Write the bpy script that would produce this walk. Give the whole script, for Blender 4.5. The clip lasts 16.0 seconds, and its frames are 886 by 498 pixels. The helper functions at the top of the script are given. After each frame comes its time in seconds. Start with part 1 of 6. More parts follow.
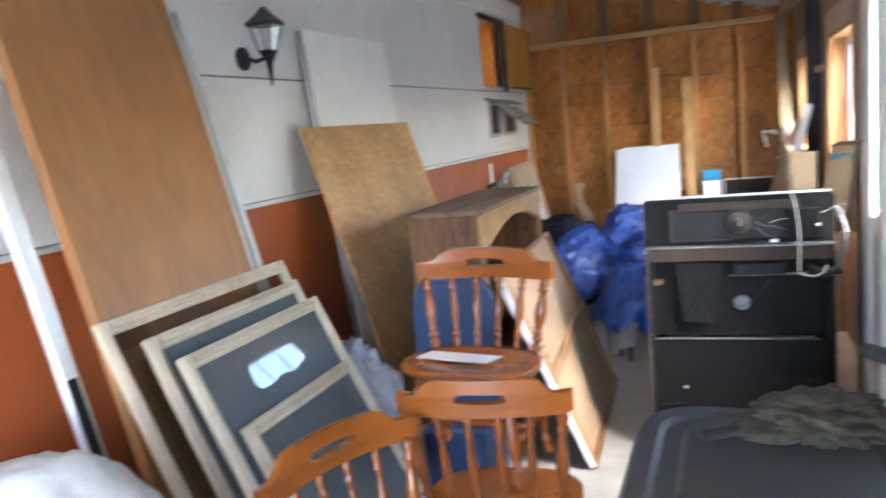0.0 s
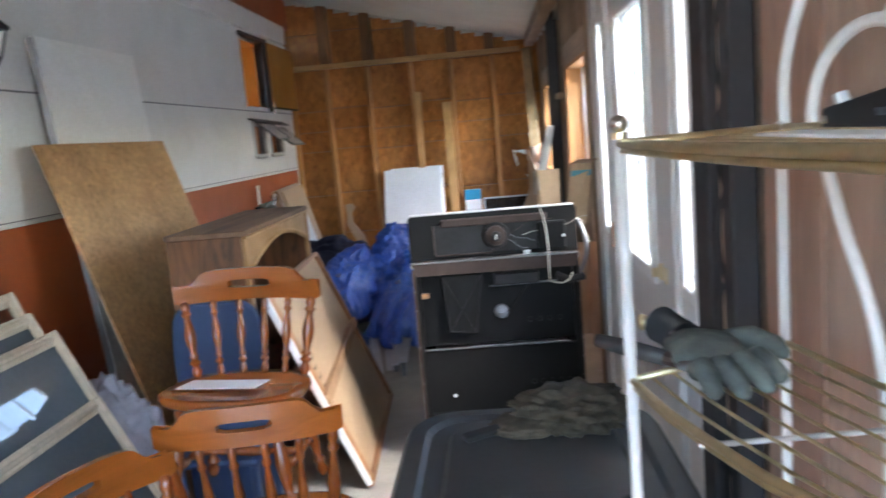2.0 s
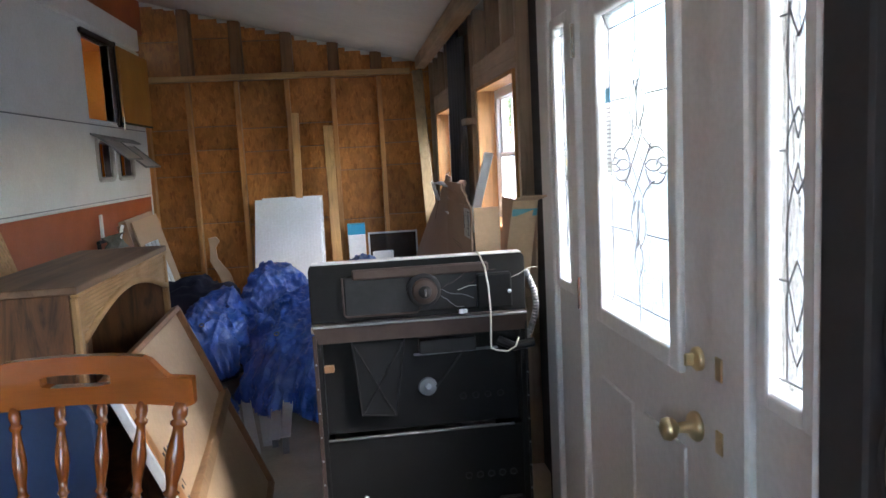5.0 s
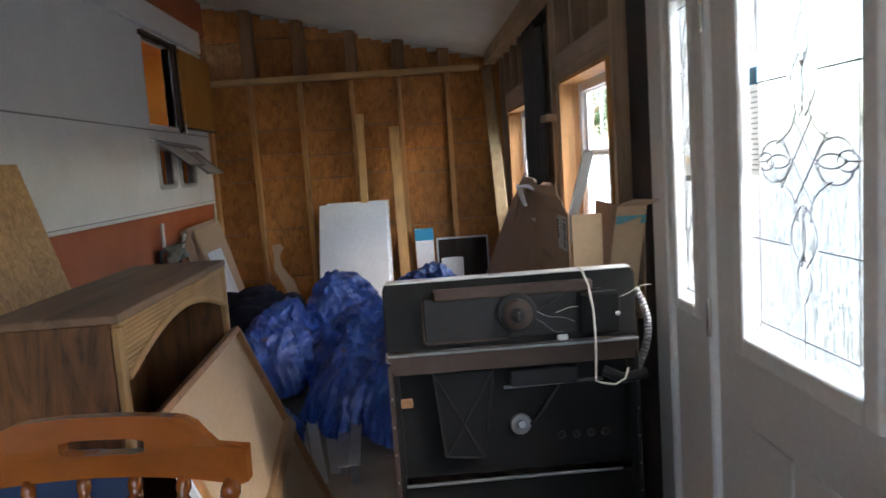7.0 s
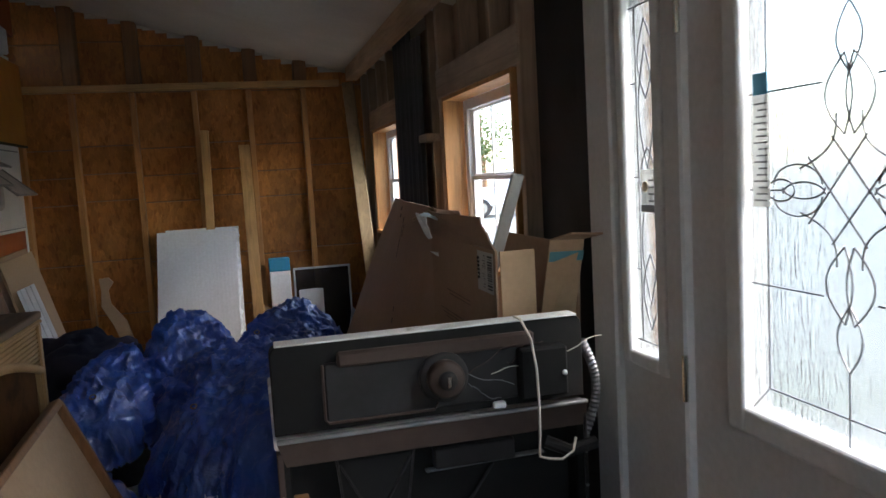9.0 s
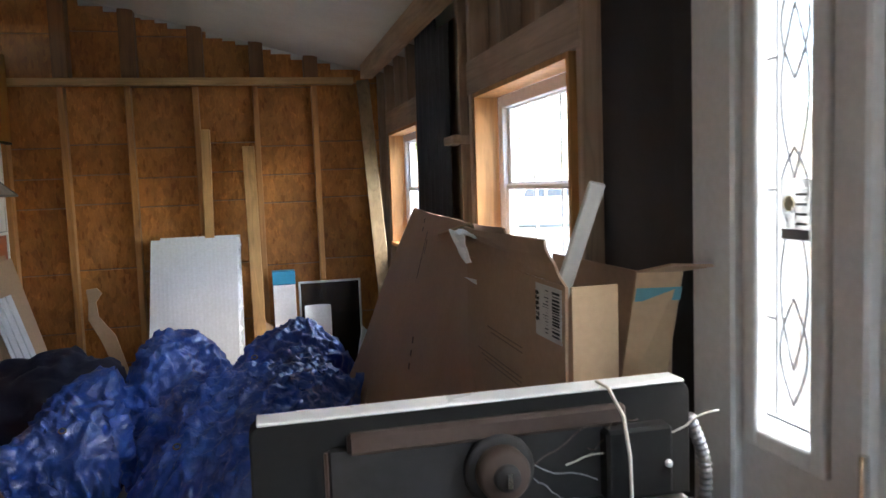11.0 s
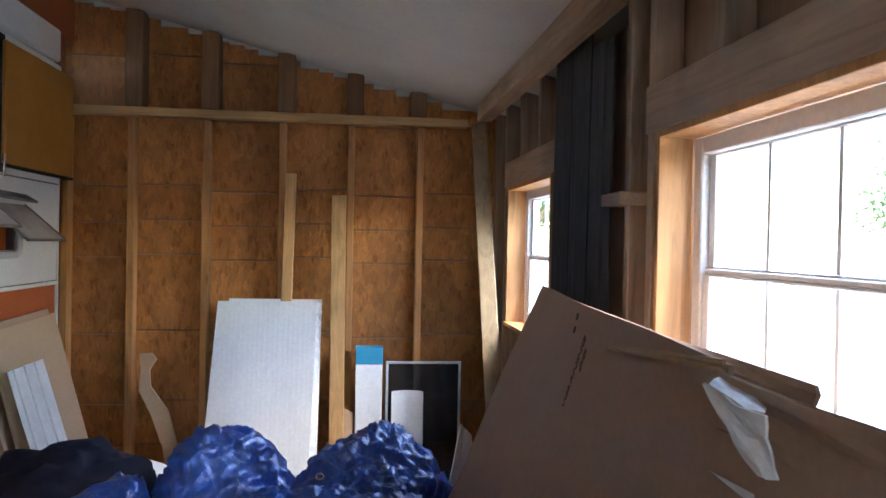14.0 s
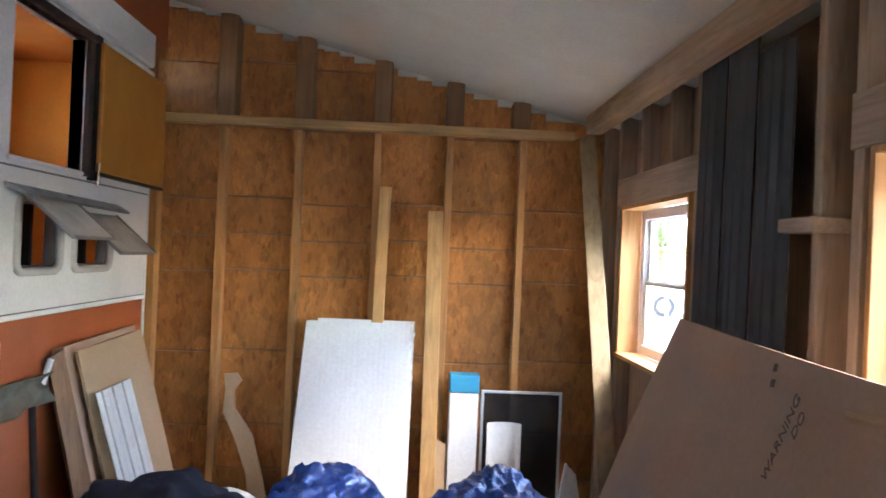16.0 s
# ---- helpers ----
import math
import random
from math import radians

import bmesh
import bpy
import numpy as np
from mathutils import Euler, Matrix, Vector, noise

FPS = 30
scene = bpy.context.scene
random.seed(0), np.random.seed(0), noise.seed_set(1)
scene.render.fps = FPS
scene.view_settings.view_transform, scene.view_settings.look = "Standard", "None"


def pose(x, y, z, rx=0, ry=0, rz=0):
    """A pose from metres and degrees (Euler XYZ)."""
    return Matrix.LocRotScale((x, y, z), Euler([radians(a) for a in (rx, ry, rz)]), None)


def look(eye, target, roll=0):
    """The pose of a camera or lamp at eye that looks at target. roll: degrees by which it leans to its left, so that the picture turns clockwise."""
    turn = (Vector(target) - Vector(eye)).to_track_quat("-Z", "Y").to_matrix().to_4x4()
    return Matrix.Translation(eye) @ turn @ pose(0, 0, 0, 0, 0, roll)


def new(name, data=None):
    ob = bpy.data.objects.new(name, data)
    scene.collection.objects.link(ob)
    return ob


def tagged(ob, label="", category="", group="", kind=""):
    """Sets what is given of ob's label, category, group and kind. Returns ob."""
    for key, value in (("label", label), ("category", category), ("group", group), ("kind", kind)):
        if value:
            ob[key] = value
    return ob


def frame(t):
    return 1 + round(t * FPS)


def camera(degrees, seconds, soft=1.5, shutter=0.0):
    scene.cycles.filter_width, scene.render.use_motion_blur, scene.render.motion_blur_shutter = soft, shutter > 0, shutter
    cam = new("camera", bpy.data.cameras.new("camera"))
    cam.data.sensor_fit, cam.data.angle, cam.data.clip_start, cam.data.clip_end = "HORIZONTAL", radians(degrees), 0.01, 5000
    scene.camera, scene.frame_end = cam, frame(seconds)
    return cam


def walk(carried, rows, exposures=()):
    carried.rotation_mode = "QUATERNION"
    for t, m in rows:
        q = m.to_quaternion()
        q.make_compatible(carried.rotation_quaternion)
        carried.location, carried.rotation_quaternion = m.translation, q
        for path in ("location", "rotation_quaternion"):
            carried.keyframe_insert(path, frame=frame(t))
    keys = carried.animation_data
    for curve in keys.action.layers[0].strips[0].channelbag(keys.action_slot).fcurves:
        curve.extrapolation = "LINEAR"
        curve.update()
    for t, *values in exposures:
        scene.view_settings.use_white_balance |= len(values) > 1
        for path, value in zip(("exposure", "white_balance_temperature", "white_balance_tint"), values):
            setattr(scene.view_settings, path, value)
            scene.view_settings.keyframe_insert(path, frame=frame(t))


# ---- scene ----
cam = camera(61.0, 16.0, shutter=0.5)
PATH = [
    (0, (1.007, 0.218, 1.509), (0.285, 2.058, 1.201), -5.4),
    (0.5, (1.026, 0.203, 1.51), (0.644, 2.148, 1.242), -4.9),
    (1, (1.03, 0.183, 1.504), (0.921, 2.164, 1.247), -4.8),
    (1.5, (1.031, 0.189, 1.495), (1.058, 2.172, 1.239), -4.1),
    (2, (1.032, 0.246, 1.482), (0.888, 2.218, 1.182), -5.0),
    (2.5, (1.057, 0.41, 1.48), (0.673, 2.35, 1.183), -3.1),
    (3, (1.059, 0.512, 1.476), (0.68, 2.451, 1.16), -1.5),
    (3.5, (0.936, 0.65, 1.474), (0.926, 2.635, 1.233), -2.2),
    (4, (0.873, 0.813, 1.478), (1.102, 2.782, 1.214), -3.0),
    (6.5, (0.755, 1.237, 1.48), (0.978, 3.213, 1.266), -2.8),
    (7, (0.756, 1.374, 1.481), (0.825, 3.359, 1.248), -4.0),
    (7.5, (0.782, 1.459, 1.478), (0.814, 3.438, 1.193), -3.9),
    (8, (0.736, 1.6, 1.48), (1.087, 3.558, 1.274), -1.3),
    (8.5, (0.628, 1.746, 1.492), (1.117, 3.675, 1.291), -3.3),
    (11, (0.679, 2.386, 1.489), (1.149, 4.322, 1.315), -2.1),
    (11.5, (0.715, 2.582, 1.481), (0.905, 4.568, 1.331), -1.5),
    (12, (0.755, 2.731, 1.485), (0.751, 4.727, 1.367), -0.3),
    (12.5, (0.735, 2.85, 1.489), (0.799, 4.847, 1.387), 0.5),
    (13, (0.706, 3.089, 1.537), (1.002, 5.067, 1.482), -0.3),
    (13.5, (0.721, 3.249, 1.537), (1.034, 5.224, 1.522), 0.6),
    (14, (0.735, 3.408, 1.535), (0.966, 5.395, 1.516), 1.1),
    (14.5, (0.658, 3.468, 1.547), (0.924, 5.474, 1.557), 2.1),
    (15, (0.572, 3.592, 1.541), (0.882, 5.59, 1.574), 4.2),
    (15.5, (0.519, 3.701, 1.544), (0.711, 5.691, 1.585), 3.3),
    (16, (0.51, 3.728, 1.563), (0.591, 5.726, 1.576), 2.4),
]
EXPOSURES = [(s, e, k, 10) for s, e, k in (
    (0.0, 5.1, 5880), (0.5, 5.45, 5880), (1.0, 5.45, 5910), (1.5, 5.05, 5880), (2.0, 4.6, 5930), (2.5, 5.02, 5980), (3.0, 5.17, 6030), (3.5, 5.32, 6030), (4.2, 4.8, 5890), (6.5, 3.56, 6180),
    (7.0, 3.71, 6200), (7.5, 4.09, 6230), (8.0, 3.79, 6230), (8.5, 2.96, 6330), (11.0, 3.98, 6200), (12.0, 4.78, 6180), (12.5, 5.08, 6090), (13.0, 5.23, 5800), (13.5, 4.98, 5720), (14.0, 4.33, 5720),
    (14.5, 4.33, 5750), (15.0, 4.28, 5720), (15.5, 4.55, 5870), (16.0, 4.95, 6020))]
walk(cam, [(t, look(eye, target, roll)) for t, eye, target, roll in PATH], EXPOSURES)
# ---------------------------------------------------------------- light
world = bpy.data.worlds.new("sky")
scene.world = world
world.use_nodes = True
wn = world.node_tree.nodes
sky = wn.new("ShaderNodeTexSky")
sky.sky_type, sky.sun_disc = "NISHITA", False
sky.sun_elevation, sky.sun_rotation = radians(46), radians(115)
sky.air_density, sky.dust_density = 1.0, 1.6
wn["Background"].inputs["Strength"].default_value = 0.15
world.node_tree.links.new(sky.outputs["Color"], wn["Background"].inputs["Color"])
sun = new("sun", bpy.data.lights.new("sun", "SUN"))
sun.data.energy, sun.data.angle, sun.data.color = 0.55, radians(40), (1.0, 0.95, 0.88)
sun.matrix_world = look((30, -12, 34), (0, 3, 0))

# ---------------------------------------------------------------- materials
MATS = {}


def nodes_of(name, rough=0.6, metal=0.0):
    m = bpy.data.materials.new(name)
    m.use_nodes = True
    t = m.node_tree
    b = t.nodes["Principled BSDF"]
    b.inputs["Roughness"].default_value, b.inputs["Metallic"].default_value = rough, metal
    MATS[name] = m
    return m, t, b


def node(t, kind, **values):
    n = t.nodes.new(kind)
    for k, v in values.items():
        n.inputs[k].default_value = v
    return n


def coords(t, scale=(1, 1, 1), object_space=True):
    c = t.nodes.new("ShaderNodeTexCoord")
    mp = node(t, "ShaderNodeMapping", Scale=scale)
    t.links.new(c.outputs["Object"], mp.inputs["Vector"])
    return mp.outputs["Vector"]


def ramp(t, fac, stops):
    r = t.nodes.new("ShaderNodeValToRGB")
    e = r.color_ramp.elements
    while len(e) < len(stops):
        e.new(0.5)
    for q, (p, c) in zip(e, stops):
        q.position, q.color = p, (*c, 1)
    t.links.new(fac, r.inputs["Fac"])
    return r.outputs["Color"]


def mixed(t, fac, a, b, mode="MIX"):
    n = t.nodes.new("ShaderNodeMix")
    n.data_type, n.blend_type = "RGBA", mode
    for key, v in ((0, fac), (6, a), (7, b)):
        if isinstance(v, (int, float)):
            n.inputs[key].default_value = v
        elif isinstance(v, tuple):
            n.inputs[key].default_value = (*v, 1)
        else:
            t.links.new(v, n.inputs[key])
    return n.outputs[2]


def bump(t, b, height, strength=0.3, dist=0.004):
    n = node(t, "ShaderNodeBump", Strength=strength, Distance=dist)
    t.links.new(height, n.inputs["Height"])
    t.links.new(n.outputs["Normal"], b.inputs["Normal"])


def noise_tex(t, vec, scale, detail=4.0, rough=0.55, distort=0.0):
    n = node(t, "ShaderNodeTexNoise", Scale=scale, Detail=detail, Roughness=rough, Distortion=distort)
    t.links.new(vec, n.inputs["Vector"])
    return n.outputs["Fac"]


def shade(c, k):
    return tuple(min(1.0, v * k) for v in c)


def wood(name, c, axis=2, rough=0.6, contrast=0.35, grain=26.0, coat=0.0, knots=True, stain=0.25, along=0.06, swirl=1.2):
    """Sawn or varnished wood, the grain along one axis."""
    m, t, b = nodes_of(name, rough)
    sc = [1.0, 1.0, 1.0]
    sc[axis] = along
    v = coords(t, tuple(sc))
    g = noise_tex(t, v, grain, 6, 0.65, swirl)
    base = ramp(t, g, [(0.3, shade(c, 1 - contrast)), (0.5, c), (0.72, shade(c, 1 + contrast * 0.6))])
    big = noise_tex(t, coords(t), 2.3, 3)
    dirt = ramp(t, big, [(0.35, shade((1, 1, 1), 1 - stain)), (0.6, (1, 1, 1))])
    col = mixed(t, 1.0, base, dirt, "MULTIPLY")
    if knots:
        k = node(t, "ShaderNodeTexVoronoi", Scale=3.1)
        sk = [1.0, 1.0, 1.0]
        sk[axis] = 0.45
        t.links.new(coords(t, tuple(sk)), k.inputs["Vector"])
        kn = ramp(t, k.outputs["Distance"], [(0.03, (0.30, 0.18, 0.09)), (0.075, (1, 1, 1))])
        col = mixed(t, 0.75, col, kn, "MULTIPLY")
    oi = t.nodes.new("ShaderNodeObjectInfo")
    tone = ramp(t, oi.outputs["Random"], [(0.0, (0.84, 0.83, 0.80)), (1.0, (1.08, 1.05, 1.0))])
    col = mixed(t, 1.0, col, tone, "MULTIPLY")
    t.links.new(col, b.inputs["Base Color"])
    b.inputs["Coat Weight"].default_value = coat
    b.inputs["Coat Roughness"].default_value = 0.18
    bump(t, b, g, 0.25, 0.003)
    return m


def paint(name, c, rough=0.5, metal=0.0, dirt=0.2, scale=3.0, bumps=0.12, fine=60.0, tint=(0.75, 0.68, 0.58), coat=0.0):
    """Painted, moulded or dusty surface with stains at two scales."""
    m, t, b = nodes_of(name, rough, metal)
    v = coords(t)
    big, small = noise_tex(t, v, scale, 5, 0.6, 0.4), noise_tex(t, v, fine, 3)
    f = ramp(t, big, [(0.38, (0, 0, 0)), (0.68, (1, 1, 1))])
    col = mixed(t, f, c, tuple(a * ((1 - dirt) + dirt * q * 0.6) for a, q in zip(c, tint)))
    col = mixed(t, 1.0, col, ramp(t, small, [(0.3, (0.93, 0.93, 0.92)), (0.7, (1.03, 1.03, 1.03))]), "MULTIPLY")
    t.links.new(col, b.inputs["Base Color"])
    r = t.nodes.new("ShaderNodeMapRange")
    r.inputs["To Min"].default_value, r.inputs["To Max"].default_value = max(0.03, rough - 0.1), min(1.0, rough + 0.15)
    t.links.new(big, r.inputs["Value"])
    t.links.new(r.outputs["Result"], b.inputs["Roughness"])
    b.inputs["Coat Weight"].default_value = coat
    bump(t, b, small, bumps, 0.002)
    return m


def osb_mat(name, c, k=1.0):
    m, t, b = nodes_of(name, 0.75)
    v = coords(t)
    wv = noise_tex(t, v, 6.0, 2)
    vo = node(t, "ShaderNodeTexVoronoi", Scale=24.0 * k, Randomness=1.0)
    t.links.new(coords(t, (1.6, 1.6, 0.9)), vo.inputs["Vector"])
    vo2 = node(t, "ShaderNodeTexVoronoi", Scale=44.0 * k)
    t.links.new(coords(t, (2.2, 2.2, 0.8)), vo2.inputs["Vector"])
    sep = t.nodes.new("ShaderNodeSeparateColor")
    t.links.new(vo.outputs["Color"], sep.inputs["Color"])
    sep2 = t.nodes.new("ShaderNodeSeparateColor")
    t.links.new(vo2.outputs["Color"], sep2.inputs["Color"])
    a = ramp(t, sep.outputs["Red"], [(0.0, shade(c, 0.84)), (0.5, c), (1.0, shade(c, 1.16))])
    d = ramp(t, sep2.outputs["Green"], [(0.0, (0.74, 0.66, 0.56)), (0.16, (0.94, 0.92, 0.90)), (1.0, (1.08, 1.06, 1.02))])
    col = mixed(t, 1.0, a, d, "MULTIPLY")
    fibre = noise_tex(t, coords(t, (6, 6, 2.2)), 7.0, 6, 0.68, 2.6)
    col = mixed(t, 0.42, col, ramp(t, fibre, [(0.30, (0.42, 0.30, 0.20)), (0.47, (1, 1, 1)), (0.75, (1.18, 1.12, 1.0))]), "MULTIPLY")
    pale = noise_tex(t, coords(t, (5, 5, 1.5)), 5.0, 4, 0.6, 3.0)
    col = mixed(t, 1.0, col, ramp(t, pale, [(0.58, (1, 1, 1)), (0.68, (1.30, 1.26, 1.15))]), "MULTIPLY")
    big = noise_tex(t, v, 1.7, 4)
    col = mixed(t, 1.0, col, ramp(t, big, [(0.35, (0.74, 0.68, 0.62)), (0.62, (1.06, 1.03, 1.0))]), "MULTIPLY")
    oi = t.nodes.new("ShaderNodeObjectInfo")
    col = mixed(t, 1.0, col, ramp(t, oi.outputs["Random"], [(0.0, (0.86, 0.84, 0.80)), (1.0, (1.10, 1.08, 1.05))]), "MULTIPLY")
    t.links.new(col, b.inputs["Base Color"])
    bump(t, b, sep2.outputs["Green"], 0.25, 0.003)
    return m


def glass_mat(name, rough=0.0, tint=(1, 1, 1), gloss=0.08, wavy=0.0):
    m = bpy.data.materials.new(name)
    m.use_nodes = True
    t = m.node_tree
    t.nodes.remove(t.nodes["Principled BSDF"])
    out = t.nodes["Material Output"]
    tr = t.nodes.new("ShaderNodeBsdfTransparent") if rough == 0 else node(t, "ShaderNodeBsdfRefraction", Roughness=rough, IOR=1.08)
    tr.inputs["Color"].default_value = (*tint, 1)
    gl = node(t, "ShaderNodeBsdfGlossy", Roughness=0.05)
    mx = t.nodes.new("ShaderNodeMixShader")
    mx.inputs["Fac"].default_value = gloss
    t.links.new(tr.outputs["BSDF"], mx.inputs[1])
    t.links.new(gl.outputs["BSDF"], mx.inputs[2])
    t.links.new(mx.outputs["Shader"], out.inputs["Surface"])
    if wavy:
        bn = node(t, "ShaderNodeBump", Strength=wavy, Distance=0.01)
        t.links.new(noise_tex(t, coords(t, (1, 6, 1)), 16.0, 3, 0.6, 1.0), bn.inputs["Height"])
        t.links.new(bn.outputs["Normal"], tr.inputs["Normal"])
        t.links.new(bn.outputs["Normal"], gl.inputs["Normal"])
    MATS[name] = m
    return m


OSB = osb_mat("osb", (0.46, 0.21, 0.055), 0.62)
OSB_SHEET = osb_mat("osb sheet", (0.52, 0.335, 0.17), 1.7)
PINE = wood("pine stud", (0.60, 0.30, 0.10))
GREY_PINE = wood("grey weathered pine", (0.40, 0.29, 0.16), stain=0.4)
STUD_GREY = wood("grey brown stud", (0.47, 0.335, 0.235), stain=0.3)
STUD_GREY_Y = wood("grey brown lintel", (0.47, 0.345, 0.25), axis=1, stain=0.3)
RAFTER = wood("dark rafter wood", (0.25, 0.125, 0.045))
PINE_PALE = wood("pale pine board", (0.65, 0.39, 0.155))
PINE_X = wood("pine plate", (0.58, 0.35, 0.14), axis=0)
PINE_Y = wood("pine header", (0.48, 0.34, 0.22), axis=1)
WALL_BROWN = wood("weathered brown board", (0.34, 0.215, 0.14), contrast=0.3, stain=0.35)
WALL_DARK = paint("black building felt", (0.040, 0.037, 0.038), 0.75, dirt=0.3, bumps=0.3)
WHITE_SIDING = paint("white trailer siding", (0.79, 0.795, 0.785), 0.42, dirt=0.18, scale=1.6)
ORANGE = paint("rust orange trailer paint", (0.42, 0.105, 0.032), 0.45, dirt=0.3, scale=1.8)
ORANGE_IN = paint("orange cabin lining", (0.62, 0.19, 0.006), 0.8, dirt=0.25)
ORANGE_DOOR = paint("ochre hatch panel", (0.50, 0.215, 0.03), 0.5, dirt=0.3)
WHITE_TRIM = paint("white trim paint", (0.78, 0.78, 0.77), 0.4, dirt=0.12)
DOOR_WHITE = paint("white steel door paint", (0.72, 0.71, 0.70), 0.38, dirt=0.1, scale=1.2)
VINYL = paint("white vinyl", (0.82, 0.83, 0.84), 0.35, dirt=0.06)
CEIL = paint("off-white ceiling board", (0.60, 0.59, 0.53), 0.8, dirt=0.25, scale=1.2, bumps=0.2)
CONCRETE = paint("dusty concrete", (0.52, 0.49, 0.44), 0.85, dirt=0.35, scale=4.0, bumps=0.5)
BLACK_METAL = paint("sooty black sheet metal", (0.0085, 0.0078, 0.0074), 0.66, 0.0, dirt=0.4, scale=5.0, tint=(1.9, 1.7, 1.5))
GREY_METAL = paint("galvanised steel", (0.24, 0.24, 0.25), 0.42, 0.7, dirt=0.25, scale=6.0)
RUST_METAL = paint("brown dusty steel", (0.062, 0.042, 0.034), 0.6, 0.1, dirt=0.4, scale=7.0)
DARK_STEEL = paint("dark steel", (0.028, 0.026, 0.026), 0.5, 0.2, dirt=0.4, scale=7.0)
ENAMEL = paint("white stove enamel", (0.78, 0.77, 0.75), 0.25, dirt=0.15)
WIRE = paint("cream cable", (0.70, 0.65, 0.55), 0.5, dirt=0.2)
FOAM = paint("white foam board", (0.86, 0.87, 0.88), 0.75, dirt=0.06, scale=2.0)
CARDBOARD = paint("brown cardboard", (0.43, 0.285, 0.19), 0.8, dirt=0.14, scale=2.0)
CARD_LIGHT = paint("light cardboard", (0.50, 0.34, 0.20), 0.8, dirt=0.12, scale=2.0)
LABEL = paint("paper label", (0.62, 0.60, 0.56), 0.7, dirt=0.1)
PAPER = paint("white paper", (0.85, 0.85, 0.84), 0.7, dirt=0.04)
INK = paint("black ink", (0.03, 0.03, 0.03), 0.7, dirt=0.1)
BLUE_PAINT = paint("blue print", (0.05, 0.32, 0.52), 0.5, dirt=0.1)
CHAIR_WOOD = wood("honey varnished maple", (0.29, 0.078, 0.014), rough=0.2, contrast=0.25, grain=18, coat=0.6, knots=False)
CHAIR_WOOD_X = wood("honey varnished maple crest", (0.38, 0.112, 0.018), axis=0, rough=0.22, contrast=0.22, grain=16, coat=0.6, knots=False)
CAB_WOOD = wood("brown cabinet veneer", (0.19, 0.082, 0.030), rough=0.5, contrast=0.8, grain=10, knots=False, stain=0.4, along=0.16, swirl=2.6)
CAB_TOP = wood("dusty cabinet top", (0.24, 0.145, 0.09), axis=1, rough=0.6, contrast=0.4, grain=14, knots=False)
RATTAN = paint("woven cane", (0.42, 0.24, 0.10), 0.55, dirt=0.3, scale=9.0, bumps=0.7, fine=180.0)
PANEL_TAN = paint("tan hardboard panel", (0.52, 0.36, 0.22), 0.65, dirt=0.15, scale=2.5)
FRAME_WOOD = wood("brown frame moulding", (0.30, 0.15, 0.065), rough=0.45, knots=False)
DOOR_BROWN = wood("flush brown door veneer", (0.43, 0.205, 0.08), rough=0.42, contrast=0.2, grain=9, knots=False, stain=0.15)
SASH = wood("cream sash paint", (0.54, 0.455, 0.34), rough=0.55, contrast=0.2, knots=False)
GLASS_DARK = paint("dark reflecting pane", (0.105, 0.12, 0.13), 0.02, dirt=0.5, scale=4.0, bumps=0.0, tint=(1.6, 1.6, 1.5))
for link in list(MATS["dark reflecting pane"].node_tree.links):
    if link.to_socket.name in ("Roughness", "Normal"):
        MATS["dark reflecting pane"].node_tree.links.remove(link)
PRINT = paint("faded brown print", (0.11, 0.07, 0.05), 0.8, dirt=0.2)
RACK_WHITE = paint("white enamelled tube", (0.80, 0.80, 0.78), 0.35, dirt=0.12)
BRASS = paint("polished brass tube", (0.78, 0.67, 0.42), 0.30, 1.0, dirt=0.3, scale=12)
CHROME = paint("worn chrome", (0.7, 0.68, 0.62), 0.15, 1.0, dirt=0.2)
TOTE = paint("dark grey plastic", (0.050, 0.053, 0.056), 0.45, dirt=0.35, scale=4.0, tint=(1.8, 1.7, 1.6))
BLUE_TUB = paint("blue grey plastic", (0.030, 0.055, 0.13), 0.45, dirt=0.2)
GLASS = glass_mat("clear window glass", gloss=0.07)
TEXTURED = glass_mat("textured door glass", rough=0.10, tint=(0.80, 0.81, 0.80), gloss=0.05, wavy=0.85)
DUSTY_GLASS = glass_mat("dusty clear glass", tint=(0.80, 0.80, 0.80), gloss=0.16)
LEAD = paint("lead came", (0.28, 0.28, 0.29), 0.45, 0.6, dirt=0.2)
SCREEN_MESH = paint("black insect mesh", (0.02, 0.02, 0.022), 0.8, dirt=0.2)
SCREEN_MESH.node_tree.nodes["Principled BSDF"].inputs["Alpha"].default_value = 0.6
RAG = paint("dirty rag", (0.15, 0.14, 0.105), 0.9, dirt=0.4, scale=12, bumps=0.4)
LANTERN = paint("black lantern metal", (0.035, 0.035, 0.038), 0.5, 0.4, dirt=0.2)
CLOTH = paint("off-white cloth", (0.60, 0.59, 0.56), 0.9, dirt=0.2, bumps=0.5)
CAMO = paint("olive camouflage cloth", (0.085, 0.068, 0.046), 0.9, dirt=0.8, scale=24, bumps=0.5, tint=(0.5, 0.55, 0.4))
BLUE_TAPE = paint("blue tape", (0.10, 0.30, 0.36), 0.5, dirt=0.1)
GLOVE = paint("grey rubberised glove", (0.10, 0.115, 0.105), 0.8, dirt=0.7, scale=26, bumps=0.9, fine=150.0, tint=(3.4, 3.4, 3.2))
GRAVEL = paint("pale gravel", (0.34, 0.33, 0.29), 0.95, dirt=0.4, scale=0.7, bumps=0.6, tint=(0.7, 0.9, 0.5))
BAG = paint("clear crumpled plastic", (0.50, 0.50, 0.56), 0.14, dirt=0.35, scale=9, bumps=0.5, tint=(0.5, 0.5, 0.55))
BAG.node_tree.nodes["Principled BSDF"].inputs["Alpha"].default_value = 0.55


